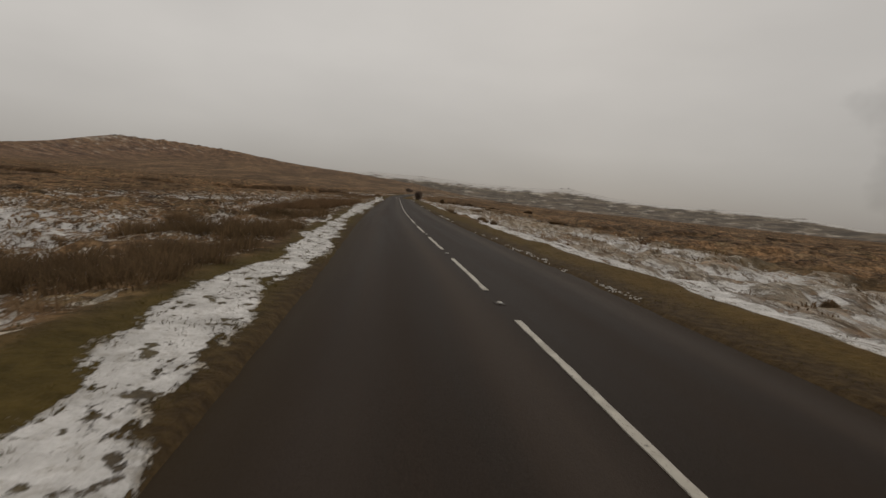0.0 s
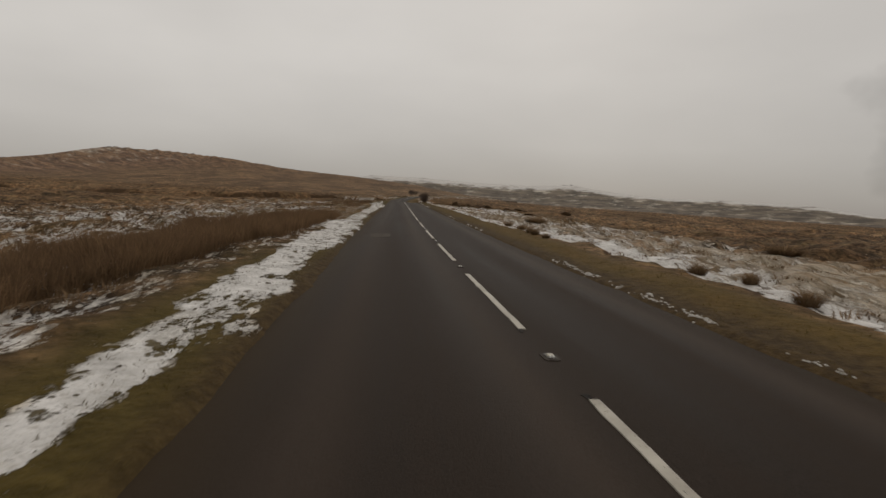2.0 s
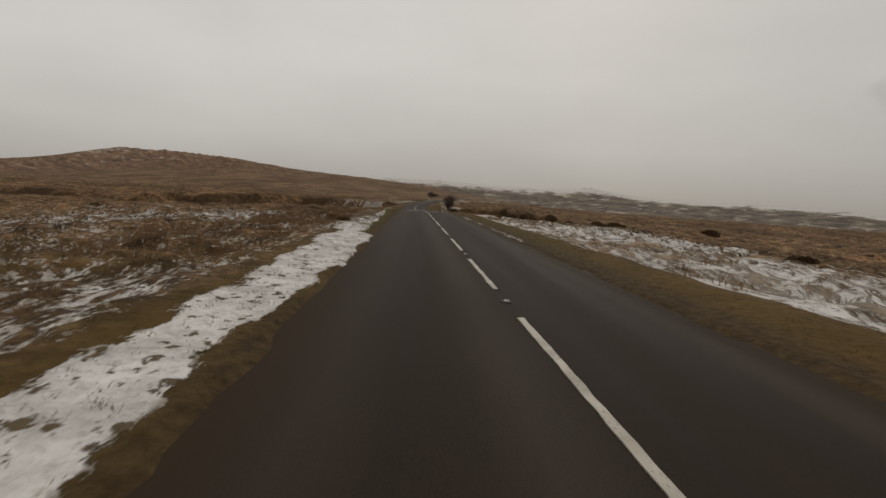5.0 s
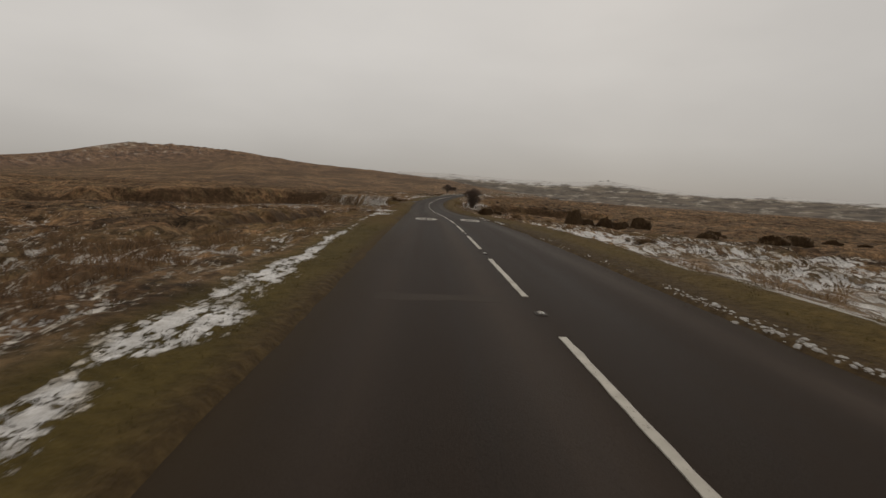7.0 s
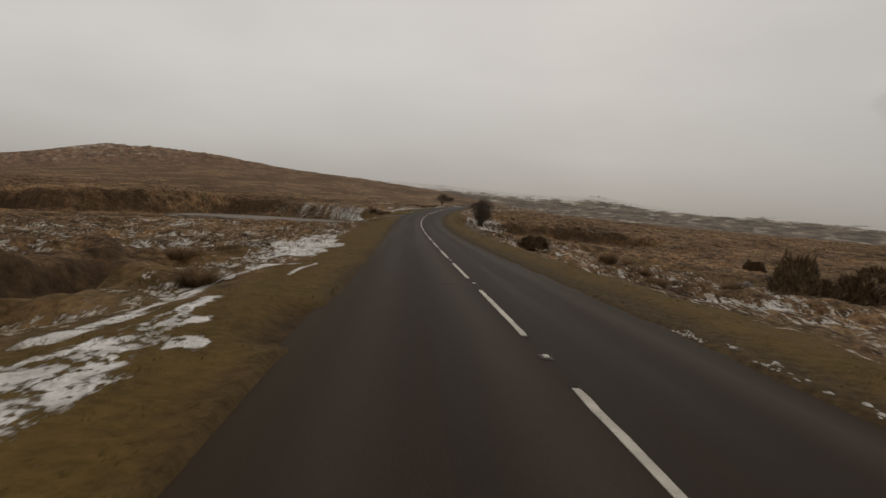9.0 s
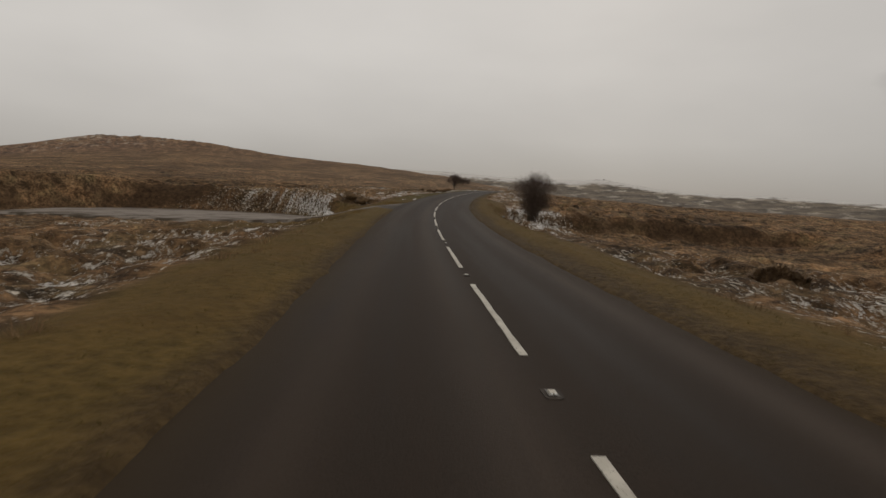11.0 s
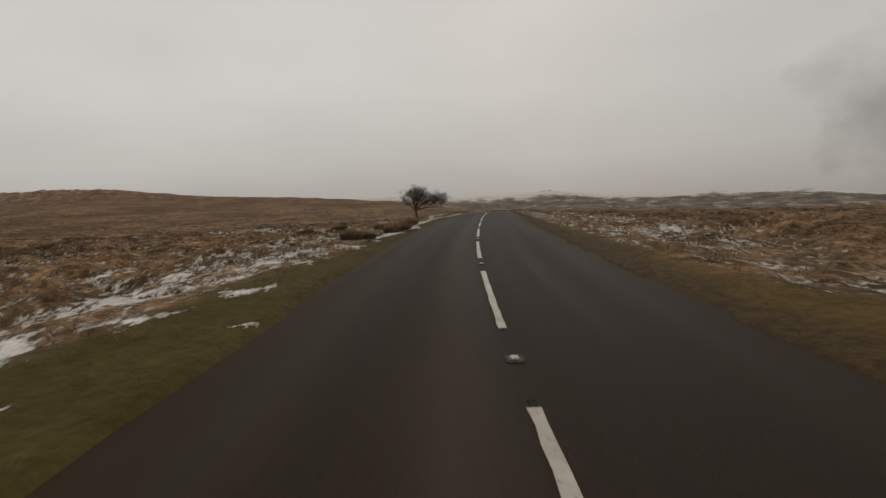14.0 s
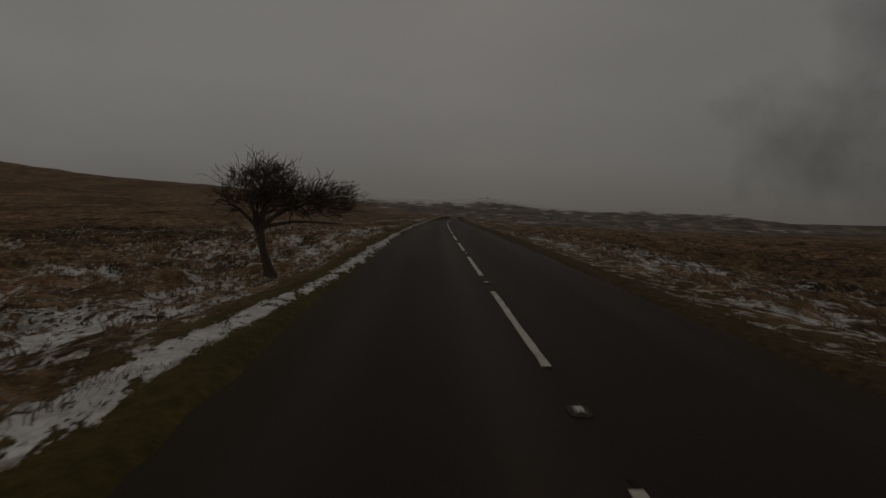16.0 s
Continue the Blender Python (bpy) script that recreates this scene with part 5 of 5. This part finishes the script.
def gorse_meshes(seed, width, tall):
    rng = np.random.default_rng(seed)
    n = 3400
    u = rng.normal(0, 1, (n, 3))
    u /= np.linalg.norm(u, axis=1)[:, None]
    u[:, 2] = np.abs(u[:, 2])
    lump = 0.55 + 0.75 * fbm(u[:, 0] * 2 + 9 + seed, u[:, 1] * 2 + u[:, 2] * 2 + 9, 1.0, seed, 3)
    rad = lump * rng.uniform(0.55, 1.0, n) ** 0.5
    at = u * rad[:, None] * np.array([width / 2, width / 2 * 0.9, tall])
    az = np.arctan2(u[:, 1], u[:, 0]) + rng.normal(0, 0.6, n)
    v, f = blades(at, rng.uniform(0.10, 0.24, n), rng.uniform(0.03, 0.07, n), rng.uniform(0.0, 1.0, n), az)
    foliage = mesh_from("foliage", v, f, GORSE)
    stems = []
    for k in range(12):
        a, tilt = rng.uniform(0, 2 * np.pi), rng.uniform(0.1, 0.8)
        p, r = limb(rng, (0.05 * math.cos(a), 0.05 * math.sin(a), 0), (math.sin(tilt) * math.cos(a), math.sin(tilt) * math.sin(a), math.cos(tilt)), tall * 0.8, 0.03, 4, 0.3)
        stems.append(tube(p, r, 5))
    v, f = gather(stems)
    return foliage, mesh_from("woody_base", v, f, BARK, True)


def build_gorse():
    kinds = [gorse_meshes(31, 1.5, 0.8), gorse_meshes(37, 1.4, 1.1), gorse_meshes(43, 1.6, 0.7)]
    spots = ((4.45, 163.6, 0, 1.25, 0.9), (11.2, 150.3, 1, 1.3, 1.35), (12.6, 150.9, 2, 1.1, 1.1), (14.6, 151.4, 1, 1.3, 1.0), (16.2, 152.6, 2, 1.3, 1.2),
             (20.2, 156.6, 0, 1.6, 1.5), (21.0, 136.0, 0, 1.7, 1.1), (23.5, 137.5, 2, 1.6, 1.2), (18.2, 139.5, 2, 1.2, 1.0), (26.0, 141.0, 1, 1.4, 0.9),
             (14.5, 92.0, 0, 1.1, 0.6), (7.6, 178.0, 2, 1.2, 0.7),
             (6.95, 7.4, 0, 0.36, 0.42), (30.0, 160.0, 1, 1.7, 1.0), (31.0, 128.0, 2, 1.5, 0.9),
             (24.0, 172.0, 1, 1.4, 0.9), (27.5, 158.4, 2, 1.1, 0.7), (29.3, 156.8, 0, 1.0, 0.8), (30.6, 154.6, 2, 1.2, 0.8), (32.4, 152.6, 0, 1.1, 0.7), (33.8, 150.4, 1, 1.0, 0.6), (35.2, 149.0, 2, 1.2, 0.8), (36.8, 147.2, 0, 1.1, 0.7))
    rng = np.random.default_rng(5)
    for x, y, k, w, h in spots:
        z = mesh_z(x, y) - 0.05
        big = h * (0.8, 1.1, 0.7)[k] > 1.0
        g = thing("gorse_bush", "tall dark olive-brown gorse bush on the moor" if big else "low rounded dark gorse bush on the moor", "bush", (x, y, z), "gorse bushes", rng.uniform(0, 6.28))
        g.scale = (w, w, h)
        foliage, stems = kinds[k]
        for nm, me in (("foliage", foliage), ("woody_base", stems)):
            new(nm, me).parent = g


# ---- stones, snow, post ----


def rock_mesh(seed, size, flat=0.7):
    rng = np.random.default_rng(seed)
    bm = bmesh.new()
    bmesh.ops.create_icosphere(bm, subdivisions=3, radius=1.0)
    for v in bm.verts:
        n = 0.55 * noise.noise(v.co * 1.3 + Vector((seed, 0, 0))) + 0.18 * noise.noise(v.co * 3.7 + Vector((0, seed, 0)))
        v.co = v.co * (1 + n)
        v.co = Vector((v.co.x * size[0], v.co.y * size[1], v.co.z * size[2] * flat))
    return bm


def build_rocks():
    def stone(x, y, size, seed, label, sink=0.25, lift=0.0):
        z = mesh_z(x, y) + lift
        bm = rock_mesh(seed, size)
        bmesh.ops.translate(bm, verts=bm.verts, vec=(0, 0, size[2] * (0.7 - sink)))
        me = bpy.data.meshes.new("boulder")
        bm.to_mesh(me)
        bm.free()
        me.materials.append(GRANITE)
        ob = new("boulder", me)
        ob.location = (x, y, z)
        tagged(ob, label, "boulder", "granite boulders")
    stone(12.1, 154.4, (0.34, 0.32, 0.34), 3, "pale rounded granite boulder among snow and grass")
    for k, (x, y, s) in enumerate(((3.4, 202.9, 0.13), (-6.6, 104.0, 0.13))):
        stone(x, y, (s, s * 0.8, s * 0.7), 10 + k, "small weathered granite stone in the rough grass")
    rng = np.random.default_rng(14)
    # the tors on the skyline
    for tx, ty, n, s in ((-615, 1213, 11, 6.5), (-847, 1283, 7, 5.5), (-560, 1190, 5, 3.4), (756, 2386, 7, 5.0)):
        for k in range(n):
            x, y = tx + rng.normal(0, 15), ty + rng.normal(0, 8)
            q = s * rng.uniform(0.5, 1.1)
            stone(x, y, (q * rng.uniform(0.8, 1.3), q, q * rng.uniform(0.6, 1.1)), 30 + k, "granite outcrop of a tor on the hilltop", 0.5)


def build_snow_lumps():
    """Ploughed lumps left along the road's eastern edge."""
    rng = np.random.default_rng(61)
    pieces = []
    for y0, y1, n in ((6, 15, 150), (15, 28, 30), (28.5, 32.5, 90), (33, 36.5, 90), (46, 52, 40), (56, 66, 50), (88, 92, 150), (92, 104, 170), (104, 108.5, 150), (108.5, 118, 50), (127, 130.2, 110), (132, 139, 150)):
        for i in range(n):
            if i % 5 == 0:
                spot, off = rng.uniform(y0, y1), abs(rng.normal(0, 0.07))
            y = spot + rng.normal(0, 0.16)
            lat = RIGHT + 0.10 + off + rng.normal(0, 0.035)
            x = road_x(y) + lat / math.cos(float(road_turn(y)))
            r = rng.uniform(0.007, 0.019) * (1 + 1.0 * (rng.uniform() < 0.2))
            z = mesh_z(x, y)
            a = np.arange(8) * np.pi / 4
            ring = [np.stack([np.cos(a) * r * q * rng.uniform(0.6, 1.4, 8), np.sin(a) * r * 1.6 * q * rng.uniform(0.6, 1.4, 8), np.full(8, h)], -1) for q, h in ((1.1, -0.03), (0.95, r * 0.25), (0.55, r * 0.55), (0.08, r * 0.62))]
            v = np.concatenate(ring) + np.array((x, y, z))
            f = [(i * 8 + j, i * 8 + (j + 1) % 8, (i + 1) * 8 + (j + 1) % 8, (i + 1) * 8 + j) for i in range(3) for j in range(8)]
            pieces.append((v, np.array(f)))
    v, f = gather(pieces)
    tagged(new("snow_lumps", mesh_from("snow_lumps", v, f, SNOW, True)), "dirty white lumps of ploughed snow along the road edge", "snow", kind="stuff")


def build_post():
    s = 330.0
    x, y = on_road(s, -3.6)
    x, y = float(x), float(y)
    post = thing("marker_post", "short weathered wooden marker post beside the road", "post", (x, y, mesh_z(x, y) - 0.1))
    bm = bmesh.new()
    bmesh.ops.create_cube(bm, size=1, matrix=Matrix.Translation((0, 0, 0.55)) @ Matrix.Diagonal((0.16, 0.16, 1.1, 1)))
    bmesh.ops.bevel(bm, geom=bm.edges[:], offset=0.015, segments=1, affect="EDGES")
    part("shaft", bm, WOOD, post)
    bm = bmesh.new()
    bmesh.ops.create_cube(bm, size=1, matrix=Matrix.Translation((0, -0.1, 0.95)) @ Matrix.Diagonal((0.34, 0.04, 0.30, 1)))
    bmesh.ops.bevel(bm, geom=bm.edges[:], offset=0.01, segments=1, affect="EDGES")
    part("plate", bm, SNOW, post, "pale plate")


DEAD_GRASS_DEEP = blade_material("rushes", (0.250, 0.160, 0.088), (0.110, 0.068, 0.037))
build_hawthorn()
build_thorn_bush()
build_gorse()
build_rocks()
build_snow_lumps()
build_post()
build_tussocks()
build_moor_plants()
